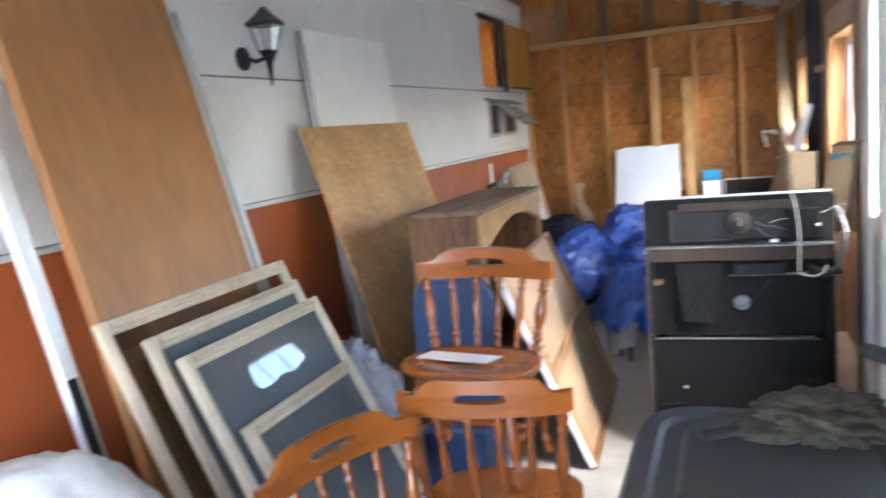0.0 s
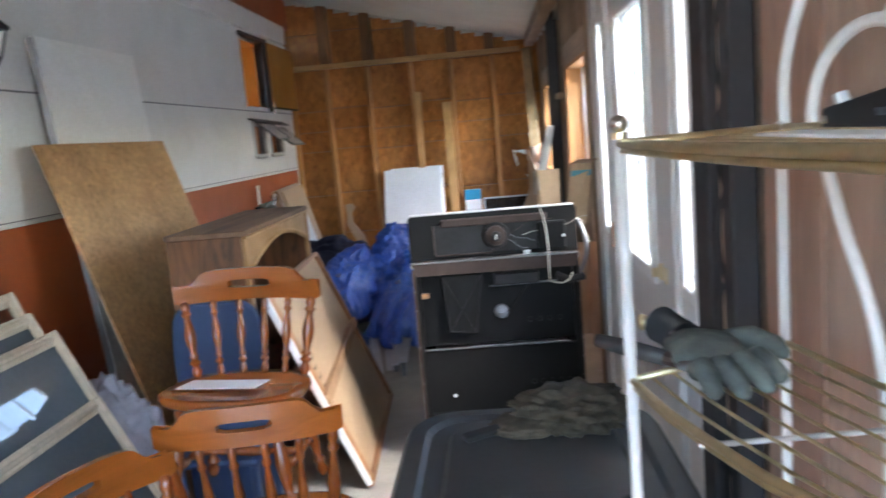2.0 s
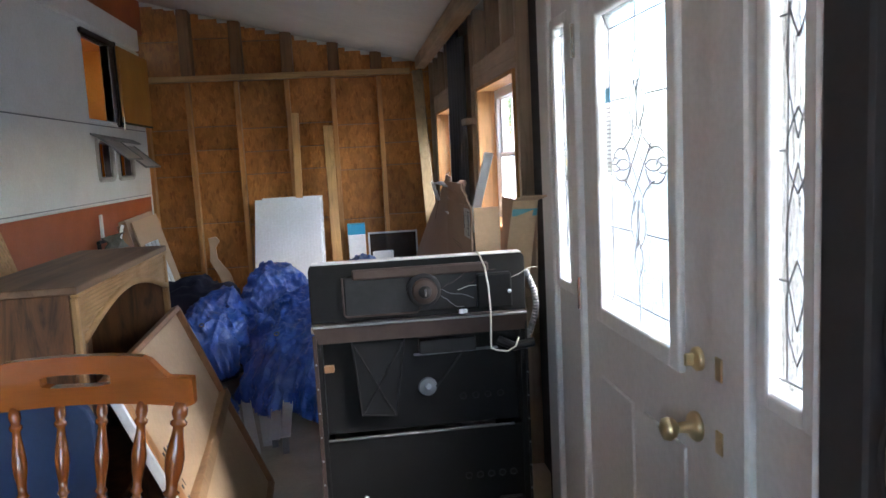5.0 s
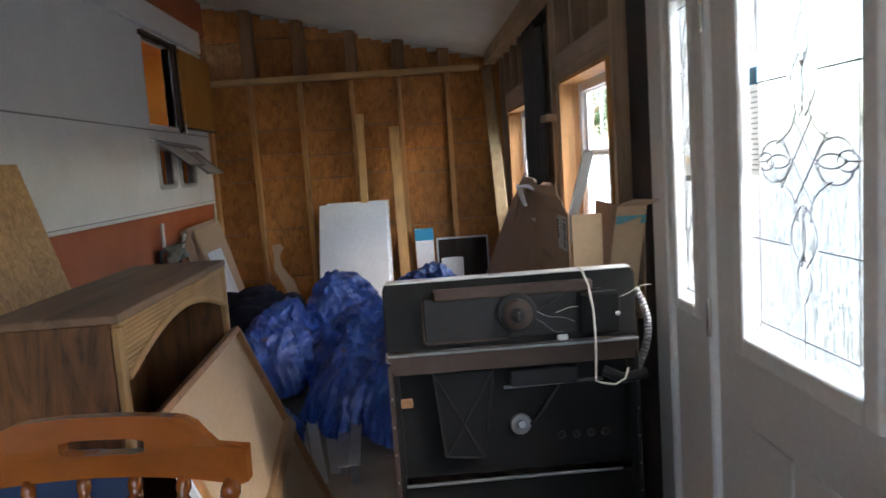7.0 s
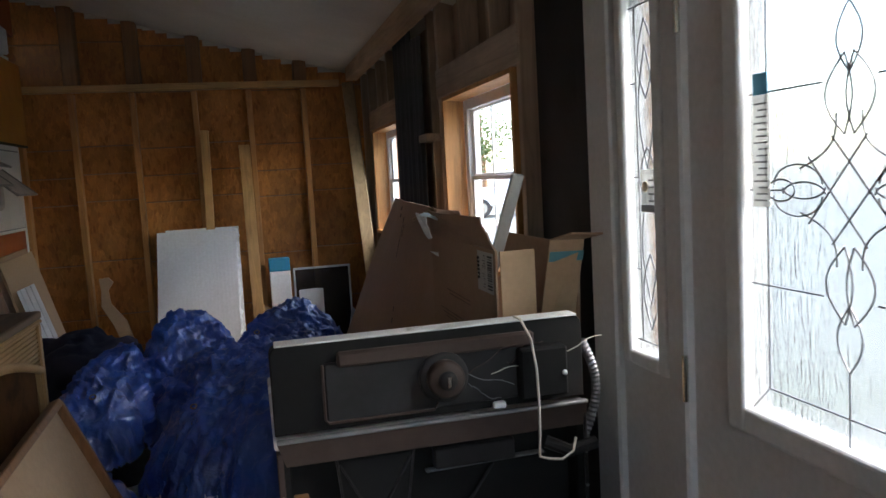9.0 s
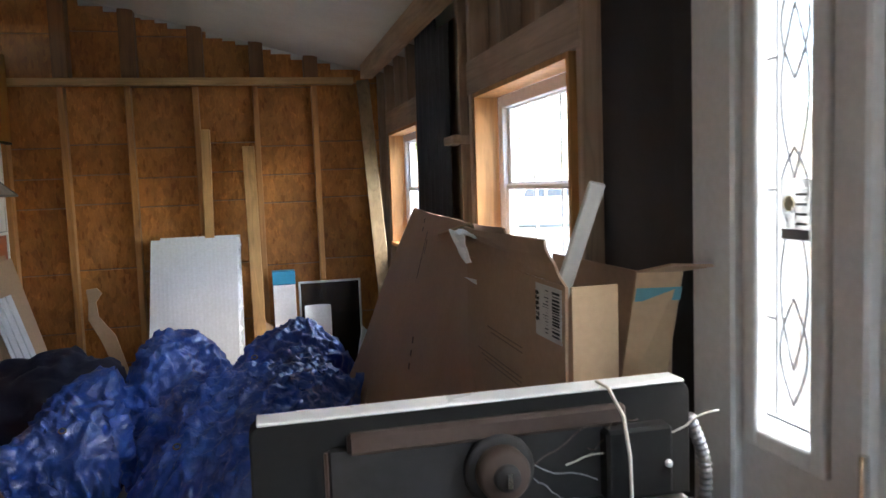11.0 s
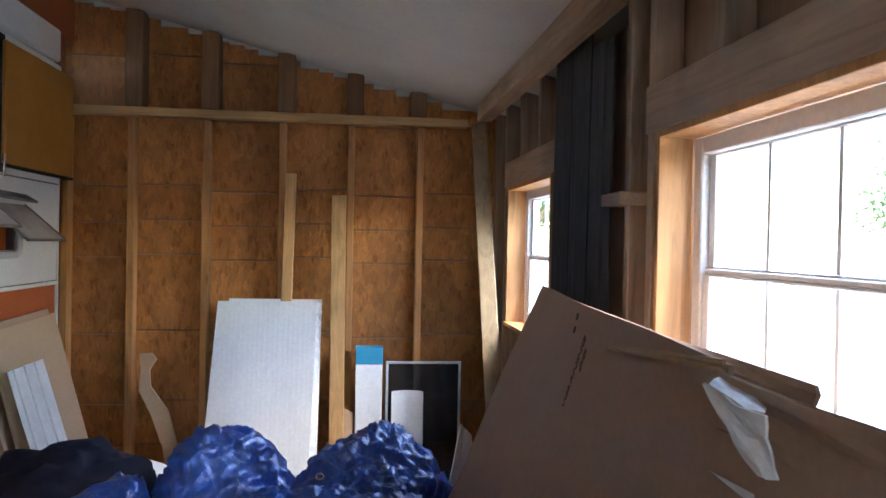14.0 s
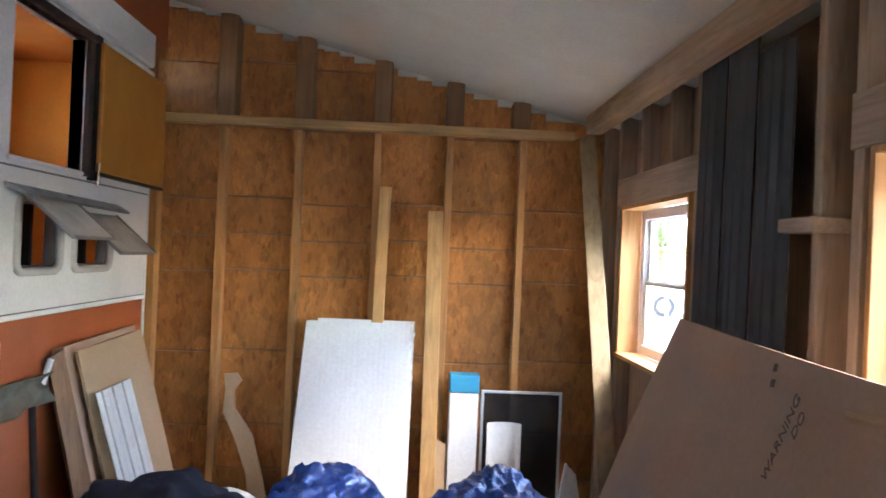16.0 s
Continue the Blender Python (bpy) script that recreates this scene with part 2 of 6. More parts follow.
def thin(name, c, part_through):
    """Paper or leaf that lets some light through."""
    m = paint(name, c, 0.7, dirt=0.15)
    t = m.node_tree
    tl = node(t, "ShaderNodeBsdfTranslucent")
    tl.inputs["Color"].default_value = (*c, 1)
    mx = t.nodes.new("ShaderNodeMixShader")
    mx.inputs["Fac"].default_value = part_through
    t.links.new(t.nodes["Principled BSDF"].outputs["BSDF"], mx.inputs[1])
    t.links.new(tl.outputs["BSDF"], mx.inputs[2])
    t.links.new(mx.outputs["Shader"], t.nodes["Material Output"].inputs["Surface"])
    return m


THIN_PAPER = thin("thin printed paper", (0.72, 0.72, 0.70), 0.5)
for sooty in (BLACK_METAL, DARK_STEEL, RUST_METAL):
    sooty.node_tree.nodes["Principled BSDF"].inputs["Specular IOR Level"].default_value = 0.18


# ---------------------------------------------------------------- mesh helpers
INV = {}


def thing(name, label, category, m=None, group="", kind="", local=False):
    """An Empty at a thing's base; its parts are given in world metres, or in its own if local."""
    ob = new(name)
    ob.empty_display_size = 0.1
    ob.matrix_basis = m or Matrix.Identity(4)
    INV[ob] = None if local or m is None else m.inverted()
    return tagged(ob, label, category, group, kind)


def part(name, bm, material, parent=None, label="", smooth=False):
    """Links a bmesh as one mesh object under a thing or part."""
    inv = INV.get(parent)
    if inv is not None:
        bm.transform(inv)
    bmesh.ops.recalc_face_normals(bm, faces=bm.faces)
    me = bpy.data.meshes.new(name)
    bm.to_mesh(me)
    bm.free()
    if smooth:
        for p in me.polygons:
            p.use_smooth = True
    me.materials.append(material)
    ob = new(name, me)
    if parent is not None:
        ob.parent = parent
        INV[ob] = inv
    if label:
        ob["label"] = label
    return ob


def shared(name, me, parent, m):
    """One more object on a mesh that exists."""
    ob = new(name, me)
    ob.parent = parent
    inv = INV.get(parent)
    ob.matrix_basis = inv @ m if inv is not None else m
    return ob


def setting(name, bm, material, label, category, smooth=False):
    return tagged(part(name, bm, material, None, "", smooth), label, category, kind="structure")


def box(lo, hi, bevel=0.0, bm=None, m=None, seg=1):
    bm = bm or bmesh.new()
    made = bmesh.ops.create_cube(bm, size=1.0)["verts"]
    size = [max(1e-4, b - a) for a, b in zip(lo, hi)]
    mid = [(a + b) / 2 for a, b in zip(lo, hi)]
    bmesh.ops.transform(bm, verts=made, matrix=Matrix.Translation(mid) @ Matrix.Diagonal((*size, 1)))
    if bevel:
        edges = list({e for v in made for e in v.link_edges})
        r = bmesh.ops.bevel(bm, geom=edges, offset=min(bevel, min(size) * 0.45), segments=seg, profile=0.5, affect="EDGES")
        made = list({v for f in r["faces"] for v in f.verts} | {v for v in made if v.is_valid})
    if m is not None:
        bmesh.ops.transform(bm, verts=[v for v in made if v.is_valid], matrix=m)
    return bm


def beam(a, b, w, d, up=(0, 0, 1), bevel=0.002, bm=None):
    """A straight bar from a to b, w wide across and d deep along up."""
    a, b, up = Vector(a), Vector(b), Vector(up)
    y = (b - a).normalized()
    x = y.cross(up).normalized()
    z = x.cross(y)
    m = Matrix((x, y, z)).transposed().to_4x4()
    m.translation = a
    return box((-w / 2, 0, -d / 2), (w / 2, (b - a).length, d / 2), bevel, bm, m)


def tube(points, r, seg=10, bm=None, closed=False, caps=True):
    """A round tube along points; r may be one radius or one for each point."""
    bm = bm or bmesh.new()
    pts = [Vector(p) for p in points]
    n = len(pts)
    rad = r if isinstance(r, (list, tuple)) else [r] * n
    rings, ref = [], None
    for i, p in enumerate(pts):
        a = pts[(i - 1) % n] if closed or i else p
        b = pts[(i + 1) % n] if closed or i < n - 1 else p
        d = (b - a).normalized()
        if ref is None:
            ref = d.orthogonal().normalized()
        ref = (ref - d * ref.dot(d)).normalized()
        s = d.cross(ref)
        rings.append([bm.verts.new(p + (ref * math.cos(q) + s * math.sin(q)) * rad[i]) for q in (2 * math.pi * k / seg for k in range(seg))])
    for i in range(n if closed else n - 1):
        u, v = rings[i], rings[(i + 1) % n]
        for k in range(seg):
            bm.faces.new((u[k], u[(k + 1) % seg], v[(k + 1) % seg], v[k]))
    if caps and not closed:
        bm.faces.new(rings[0][::-1])
        bm.faces.new(rings[-1])
    return bm


def ball(c, r, scale=(1, 1, 1), bm=None, sub=2):
    bm = bm or bmesh.new()
    made = bmesh.ops.create_icosphere(bm, subdivisions=sub, radius=r)["verts"]
    bmesh.ops.transform(bm, verts=made, matrix=Matrix.Translation(c) @ Matrix.Diagonal((*scale, 1)))
    return bm


def plate(outline, thick, m=None, bevel=0.0, bm=None):
    """An outline in the x-z plane, made thick along y."""
    bm = bm or bmesh.new()
    vs = [bm.verts.new((x, 0, z)) for x, z in outline]
    f = bm.faces.new(vs)
    top = bmesh.ops.extrude_face_region(bm, geom=[f])["geom"]
    nv = [g for g in top if isinstance(g, bmesh.types.BMVert)]
    bmesh.ops.translate(bm, verts=nv, vec=(0, thick, 0))
    allv = vs + nv
    if bevel:
        ed = [e for e in {e for v in allv for e in v.link_edges} if abs(e.verts[0].co.y - e.verts[1].co.y) < 1e-6]
        r = bmesh.ops.bevel(bm, geom=ed, offset=bevel, segments=2, profile=0.5, affect="EDGES")
        allv = list({v for q in r["faces"] for v in q.verts} | {v for v in allv if v.is_valid})
    if m is not None:
        bmesh.ops.transform(bm, verts=allv, matrix=m)
    return bm


def sheet(a, b, c, d, thick, n=1, wobble=0.0, seed=0, bevel=0.0):
    """A board through corners a, b, c, d (in turn), thick along its normal."""
    bm = bmesh.new()
    a, b, c, d = (Vector(p) for p in (a, b, c, d))
    nor = (b - a).cross(d - a).normalized()
    grid = []
    for j in range(n + 1):
        row = []
        for i in range(n + 1):
            u, v = i / n, j / n
            p = (a * (1 - u) + b * u) * (1 - v) + (d * (1 - u) + c * u) * v
            if wobble:
                p = p + nor * wobble * noise.noise(Vector((u * 2.3 + seed, v * 2.3, seed)))
            row.append(bm.verts.new(p))
        grid.append(row)
    for j in range(n):
        for i in range(n):
            bm.faces.new((grid[j][i], grid[j][i + 1], grid[j + 1][i + 1], grid[j + 1][i]))
    r = bmesh.ops.extrude_face_region(bm, geom=list(bm.faces))["geom"]
    bmesh.ops.translate(bm, verts=[g for g in r if isinstance(g, bmesh.types.BMVert)], vec=nor * thick)
    return bm


def wall_with_holes(axis_x, x0, x1, y0, y1, z0, z1, holes, bm=None):
    """A wall between x0 and x1, along y, with openings (ya, yb, za, zb) right through."""
    bm = bm or bmesh.new()
    ys = sorted({y0, y1, *(h[0] for h in holes), *(h[1] for h in holes)})
    zs = sorted({z0, z1, *(h[2] for h in holes), *(h[3] for h in holes)})
    for ya, yb in zip(ys, ys[1:]):
        run = None
        for za, zb in zip(zs, zs[1:]):
            solid = not any(h[0] < (ya + yb) / 2 < h[1] and h[2] < (za + zb) / 2 < h[3] for h in holes)
            if solid:
                run = (run[0], zb) if run else (za, zb)
            if run and (not solid or zb == zs[-1]):
                box((x0, ya, run[0]), (x1, yb, run[1]), bm=bm)
                run = None
    return bm


def ceil_z(x):
    return 2.955 - 0.25 * (x + 0.95)
# ---------------------------------------------------------------- structure
PLANK_RED = wood("reddish brown board", (0.43, 0.285, 0.215), contrast=0.22, stain=0.2)
PLANK_PINK = wood("pinkish tan board", (0.53, 0.39, 0.305), contrast=0.25, stain=0.2)
# pale board with the strong daylight on it put into its colour
PLANK_LIT = wood("pale lit board", (0.80, 0.67, 0.52), contrast=0.25, stain=0.1)
WALL_X, SHEATH_X, BACK_Y = 1.575, 1.665, -1.4
WINDOWS = [(4.45, 5.45, 1.08, 1.858), (6.60, 7.55, 1.08, 1.845), (-1.05, -0.05, 1.09, 1.87)]
DOORWAY = (2.05, 3.70, 0.0, 2.06)
setting("floor", box((-1.0, BACK_Y, -0.12), (1.8, 8.2, 0.0)), CONCRETE, "dusty grey concrete floor", "floor")
setting("wall_right_sheathing", wall_with_holes(0, SHEATH_X, 1.76, BACK_Y, 8.2, -0.1, 2.5, WINDOWS + [DOORWAY]), WALL_BROWN, "brown board sheathing of the outer wall", "wall")
wf = setting("wall_far", box((-1.1, 8.10, -0.1), (1.76, 8.2, 3.0)), WALL_BROWN, "OSB sheathing strips on the end wall", "wall")
BAYS = (-1.0, -0.58, -0.155, 0.29, 0.70, 1.12, 1.66)
for i, (xa, xb) in enumerate(zip(BAYS, BAYS[1:])):
    off = (0.0, 0.02, -0.012, 0.014, -0.018, 0.008)[i]
    zs = [0.0] + [q + off for q in (0.27, 0.53, 0.95, 1.41, 1.615, 1.825, 2.25, 2.60, 2.96)]
    for za, zb in zip(zs, zs[1:]):
        zb = min(zb, 2.95)
        if za < 2.95:
            part("osb_strip", box((xa + 0.002, 8.086, za + 0.004), (xb - 0.002, 8.0995, zb - 0.004), 0.003), OSB, wf)
# back wall behind the camera, with two openings added to let daylight in
bm = bmesh.new()
for lo, hi in (((-1.1, -0.1), (1.76, 0.35)), ((-1.1, 2.2), (1.76, 3.0)), ((-1.1, 0.35), (-0.6, 2.2)), ((0.30, 0.35), (0.38, 2.2)), ((1.53, 0.35), (1.76, 2.2))):
    box((lo[0], BACK_Y - 0.1, lo[1]), (hi[0], BACK_Y, hi[1]), bm=bm)
setting("wall_back", bm, WALL_BROWN, "brown board wall with two added, unseen windows", "wall")
bm = bmesh.new()
q = [(-1.12, BACK_Y - 0.1), (1.9, BACK_Y - 0.1), (1.9, 8.2), (-1.12, 8.2)]
lowv = [bm.verts.new((x, y, ceil_z(x))) for x, y in q]
topv = [bm.verts.new((x, y, ceil_z(x) + 0.12)) for x, y in q]
bm.faces.new(lowv), bm.faces.new(topv)
for i in range(4):
    bm.faces.new((lowv[i], lowv[(i + 1) % 4], topv[(i + 1) % 4], topv[i]))
setting("ceiling", bm, CEIL, "sloping off-white ceiling board", "ceiling")

# end wall: studs, plate, blocks under the roof
for x in (-0.95, -0.58, -0.155, 0.29, 0.70, 1.12):
    setting("stud", box((x - 0.02, 8.0, 0.0), (x + 0.02, 8.088, 2.23), 0.003), PINE, "pine wall stud against OSB", "stud")
setting("wall_plate", beam((-0.92, 7.965, 2.257), (1.40, 7.965, 2.257), 0.07, 0.05, bevel=0.004), PINE_X, "horizontal pine plate across the studs", "plate")
setting("bottom_plate", box((-0.92, 8.0, 0.0), (1.5, 8.086, 0.04), 0.003), PINE_X, "pine bottom plate on the floor", "plate")
for x in (-0.56, -0.13, 0.31, 0.72, 1.10):
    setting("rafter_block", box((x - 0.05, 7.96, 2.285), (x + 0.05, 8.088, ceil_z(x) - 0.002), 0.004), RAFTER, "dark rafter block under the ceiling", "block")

# outer wall: header beam, studs, window frames
setting("header_beam", beam((1.488, -1.39, 2.308), (1.488, 7.86, 2.308), 0.09, 0.10, bevel=0.004), PINE_Y, "long grey-brown wooden header beam", "beam")
for y in (-1.15, 0.05, 3.78, 4.38, 5.50, 5.68, 6.54, 7.62, 7.95):
    setting("stud", box((WALL_X, y - 0.02, 0.0), (SHEATH_X - 0.002, y + 0.02, 2.42), 0.003), STUD_GREY, "brown wall stud", "stud")
for ya, yb, za, zb in WINDOWS:
    setting("window_header", box((WALL_X - 0.004, ya - 0.08, zb), (SHEATH_X - 0.002, yb + 0.08, zb + 0.14), 0.003), STUD_GREY_Y, "wooden lintel over the window", "header")
    for y in (ya + 0.25, ya + 0.65):
        setting("cripple_stud", box((WALL_X + 0.002, y - 0.02, zb + 0.142), (SHEATH_X - 0.002, y + 0.02, 2.42), 0.003), STUD_GREY, "short stud over the window", "stud")


def window(name, ya, yb, za, zb):
    w = thing(name, "white vinyl window with thin muntins in a pine jamb", "window", kind="structure")
    x0, x1 = WALL_X - 0.002, SHEATH_X + 0.01
    for nm, lo, hi in (("jamb", (x0, ya, za), (x1, ya + 0.02, zb)), ("jamb", (x0, yb - 0.02, za), (x1, yb, zb)),
                       ("head_jamb", (x0, ya + 0.02, zb - 0.02), (x1, yb - 0.02, zb)), ("window_sill", (x0 - 0.015, ya + 0.02, za), (x1, yb - 0.02, za + 0.02))):
        part(nm, box(lo, hi, 0.002), PINE, w)
    a, b, c, d = ya + 0.02, yb - 0.02, za + 0.02, zb - 0.02
    f = bmesh.new()
    X0, X1 = SHEATH_X + 0.012, SHEATH_X + 0.07
    for lo, hi in (((X0, a, c), (X1, a + 0.05, d)), ((X0, b - 0.05, c), (X1, b, d)), ((X0, a + 0.05, c), (X1, b - 0.05, c + 0.05)), ((X0, a + 0.05, d - 0.05), (X1, b - 0.05, d))):
        box(lo, hi, 0.004, f)
    part("window_frame", f, VINYL, w)
    s = bmesh.new()
    zm = (c + d) / 2
    for za2, zb2, xo in ((c + 0.05, zm - 0.008, 0.008), (zm + 0.008, d - 0.05, 0.022)):
        sa = bmesh.new()
        for lo, hi in (((a + 0.05, za2), (a + 0.085, zb2)), ((b - 0.085, za2), (b - 0.05, zb2)), ((a + 0.085, za2), (b - 0.085, za2 + 0.007)), ((a + 0.085, zb2 - 0.007), (b - 0.085, zb2))):
            box((X0 + xo, lo[0], lo[1]), (X0 + xo + 0.028, hi[0], hi[1]), 0.003, sa)
        part("sash", sa, VINYL, w)
    for lo, hi in (((X0 + 0.012, a + 0.05, zm - 0.0075), (X1 - 0.012, b - 0.05, zm + 0.0075)),):
        box(lo, hi, 0.003, s)
    part("meeting_rail", s, VINYL, w)
    for k in (1, 2):
        y = a + 0.085 + (b - a - 0.17) * k / 3
        part("muntin", box((X0 + 0.024, y - 0.007, c + 0.05), (X0 + 0.034, y + 0.007, d - 0.05)), VINYL, w)
    for lo, hi in (((X0 + 0.02, a + 0.05, c + 0.05), (X0 + 0.023, b - 0.05, zm - 0.02)), ((X0 + 0.036, a + 0.05, zm + 0.02), (X0 + 0.039, b - 0.05, d - 0.05))):
        p = part("pane", box(lo, hi), GLASS, w)
        p.visible_shadow = False


for i, wd in enumerate(WINDOWS):
    window(f"window_{i + 1}", *wd)

# unseen back windows, added and sized to throw frontal daylight into the room
for i, (xa, xb) in enumerate(((-0.6, 0.30), (0.38, 1.53))):
    w = thing(f"window_{i + 4}", "unseen white muntined window added in the back wall", "window", kind="structure")
    y0, y1, za, zb = BACK_Y - 0.08, BACK_Y - 0.02, 0.35, 2.2
    for lo, hi in (((xa, za), (xa + 0.05, zb)), ((xb - 0.05, za), (xb, zb)), ((xa + 0.05, za), (xb - 0.05, za + 0.05)), ((xa + 0.05, zb - 0.05), (xb - 0.05, zb)), ((xa + 0.05, 1.32), (xb - 0.05, 1.37))):
        part("window_frame", box((lo[0], y0, lo[1]), (hi[0], y1, hi[1]), 0.004), VINYL, w)
    for k in (1, 2):
        x = xa + (xb - xa) * k / 3
        part("muntin", box((x - 0.009, y0 + 0.02, za + 0.05), (x + 0.009, y1 - 0.02, zb - 0.05)), VINYL, w)
    for z in (0.95, 1.75):
        part("muntin", box((xa + 0.05, y0 + 0.021, z - 0.009), (xb - 0.05, y1 - 0.021, z + 0.009)), VINYL, w)
    p = part("pane", box((xa + 0.05, y0 + 0.008, za + 0.05), (xb - 0.05, y0 + 0.012, zb - 0.05)), GLASS, w)
    p.visible_shadow = False

# trailer side: upper white siding, orange skirt, hatch opening
TX = -0.93
HATCH = (6.45, 7.03, 1.85, 2.42)
HOLES = [HATCH, (6.53, 6.85, 1.44, 1.70), (6.99, 7.36, 1.44, 1.64)]
setting("wall_trailer_upper", wall_with_holes(0, TX - 0.06, TX, BACK_Y, 7.85, 1.818, 2.48, HOLES), WHITE_SIDING, "white painted trailer siding, upper panel", "wall")
setting("wall_trailer_middle", wall_with_holes(0, TX - 0.06, TX - 0.004, BACK_Y, 7.85, 1.27, 1.812, HOLES), WHITE_SIDING, "white painted trailer siding, middle panel", "wall")
setting("wall_trailer_lower", box((TX - 0.06, BACK_Y, 0.0), (TX - 0.006, 7.85, 1.262)), ORANGE, "rust-orange painted trailer skirt", "wall")
setting("trim_seam", box((TX - 0.006, BACK_Y, 1.811), (TX + 0.003, 7.85, 1.819), 0.002), GREY_METAL, "raised siding seam", "trim")
setting("trim_belt", box((TX - 0.008, BACK_Y, 1.256), (TX + 0.008, 7.852, 1.276), 0.004), WHITE_TRIM, "white belt trim over the orange skirt", "trim")
setting("trim_belt_seal", box((TX - 0.006, BACK_Y, 1.277), (TX + 0.004, 7.851, 1.281), 0.001), GREY_METAL, "dark seal line above the belt trim", "trim")
setting("trim_corner", box((TX - 0.06, 7.851, 0.0), (TX + 0.004, 7.87, 2.48), 0.003), WHITE_TRIM, "white trailer corner trim", "trim")
setting("eave_trim", box((TX - 0.03, BACK_Y, 2.482), (TX + 0.035, 7.78, 2.66), 0.01), WHITE_TRIM, "white eave gutter of the trailer", "trim")
setting("wall_above_eave", box((TX - 0.06, BACK_Y, 2.662), (TX - 0.005, 8.08, ceil_z(TX) - 0.0)), ORANGE, "orange-brown board above the eave", "wall")

bm = bmesh.new()
for lo, hi in (((-1.75, 6.2, 1.30), (-1.70, 7.84, 2.12)), ((-1.75, 6.2, 2.42), (-1.70, 7.84, 2.55)), ((-1.75, 6.2, 2.12), (-1.70, 6.85, 2.42)), ((-1.75, 7.35, 2.12), (-1.70, 7.84, 2.42)), ((-1.70, 6.2, 1.30), (-0.995, 6.25, 2.55)), ((-1.70, 7.80, 1.30), (-0.995, 7.84, 2.55)), ((-1.70, 6.25, 1.30), (-0.995, 7.80, 1.34)), ((-1.70, 6.25, 2.50), (-1.075, 7.80, 2.55)), ((-1.25, 6.25, 1.755), (-0.995, 7.80, 1.795))):
    box(lo, hi, bm=bm)
setting("trailer_lining", bm, ORANGE_IN, "orange lining inside the trailer", "wall")
setting("wall_side_end", box((-1.12, 7.872, -0.1), (-0.985, 8.084, 2.9)), OSB, "OSB closing the gap behind the trailer", "wall")
hd = thing("hatch", "ochre hatch door standing open beside its dark frame", "hatch", pose(TX, 7.1, 1.85))
part("frame_post", box((TX - 0.05, 7.032, 1.835), (TX + 0.022, 7.075, 2.44), 0.004), RUST_METAL, hd)
part("hinge_post", box((TX - 0.0, 7.08, 1.82), (TX + 0.03, 7.13, 2.46), 0.004), DARK_STEEL, hd)
part("door_panel", box((TX + 0.03, 7.10, 1.86), (TX + 0.05, 7.93, 2.43), 0.004), ORANGE_DOOR, hd, "ochre painted panel")
part("door_edge", box((TX + 0.028, 7.10, 1.845), (TX + 0.054, 7.93, 1.859), 0.002), DARK_STEEL, hd, "dark metal edge")
part("sill", box((TX - 0.04, 6.43, 1.835), (TX + 0.012, 7.03, 1.852), 0.003), WHITE_TRIM, hd)
part("head", box((TX - 0.04, 6.40, 2.42), (TX + 0.03, 7.12, 2.455), 0.006), RUST_METAL, hd)
part("latch", tube([(TX + 0.04, 7.105, 1.80), (TX + 0.045, 7.105, 1.90)], 0.008, 8), CHROME, hd)


def vent(ya, yb, za, zb):
    v = thing("trailer_vent", "small trailer window with a flap propped open", "vent window", pose(TX, ya, za), "trailer vents")
    ring = []
    for cy, cz, q in ((yb - 0.035, zb - 0.035, 0), (ya + 0.035, zb - 0.035, 1), (ya + 0.035, za + 0.035, 2), (yb - 0.035, za + 0.035, 3)):
        ring += [(TX + 0.002, cy + 0.045 * math.cos((q + k / 5) * math.pi / 2), cz + 0.045 * math.sin((q + k / 5) * math.pi / 2)) for k in range(6)]
    part("frame", tube(ring, 0.017, 8, closed=True), VENT_RIM, v, "rounded grey-white rim", True)
    for lo, hi in (((ya, za), (ya + 0.012, zb)), ((yb - 0.012, za), (yb, zb)), ((ya + 0.012, za), (yb - 0.012, za + 0.012)), ((ya + 0.012, zb - 0.012), (yb - 0.012, zb))):
        part("inner_frame", box((TX - 0.055, lo[0], lo[1]), (TX - 0.012, hi[0], hi[1]), 0.003), GREY_METAL, v)
    part("mullion", box((TX - 0.06, (ya + yb) / 2 - 0.012, za), (TX - 0.03, (ya + yb) / 2 + 0.012, zb), 0.002), DARK_STEEL, v)
    z1 = zb + 0.04
    part("flap", sheet((TX + 0.015, ya - 0.03, z1), (TX + 0.015, yb + 0.03, z1), (TX + 0.20, yb + 0.06, z1 - 0.17), (TX + 0.20, ya, z1 - 0.17), 0.008), ALU_FLAP, v, "grey translucent flap")
    part("flap_rim", tube([(TX + 0.015, ya - 0.03, z1), (TX + 0.20, ya, z1 - 0.172), (TX + 0.20, yb + 0.06, z1 - 0.172), (TX + 0.015, yb + 0.03, z1)], 0.008, 6), GREY_METAL, v)


VENT_RIM = paint("weathered white rim", (0.55, 0.54, 0.51), 0.5, dirt=0.35, scale=9)
ALU_FLAP = paint("weathered flap plastic", (0.42, 0.40, 0.37), 0.5, dirt=0.4, scale=8)
vent(*HOLES[1]), vent(*HOLES[2])
setting("trim_vent_hood", sheet((TX, 6.42, 1.755), (TX, 7.45, 1.735), (TX + 0.07, 7.42, 1.70), (TX + 0.07, 6.45, 1.72), 0.012), GREY_METAL, "bent metal drip hood over the vents", "trim")

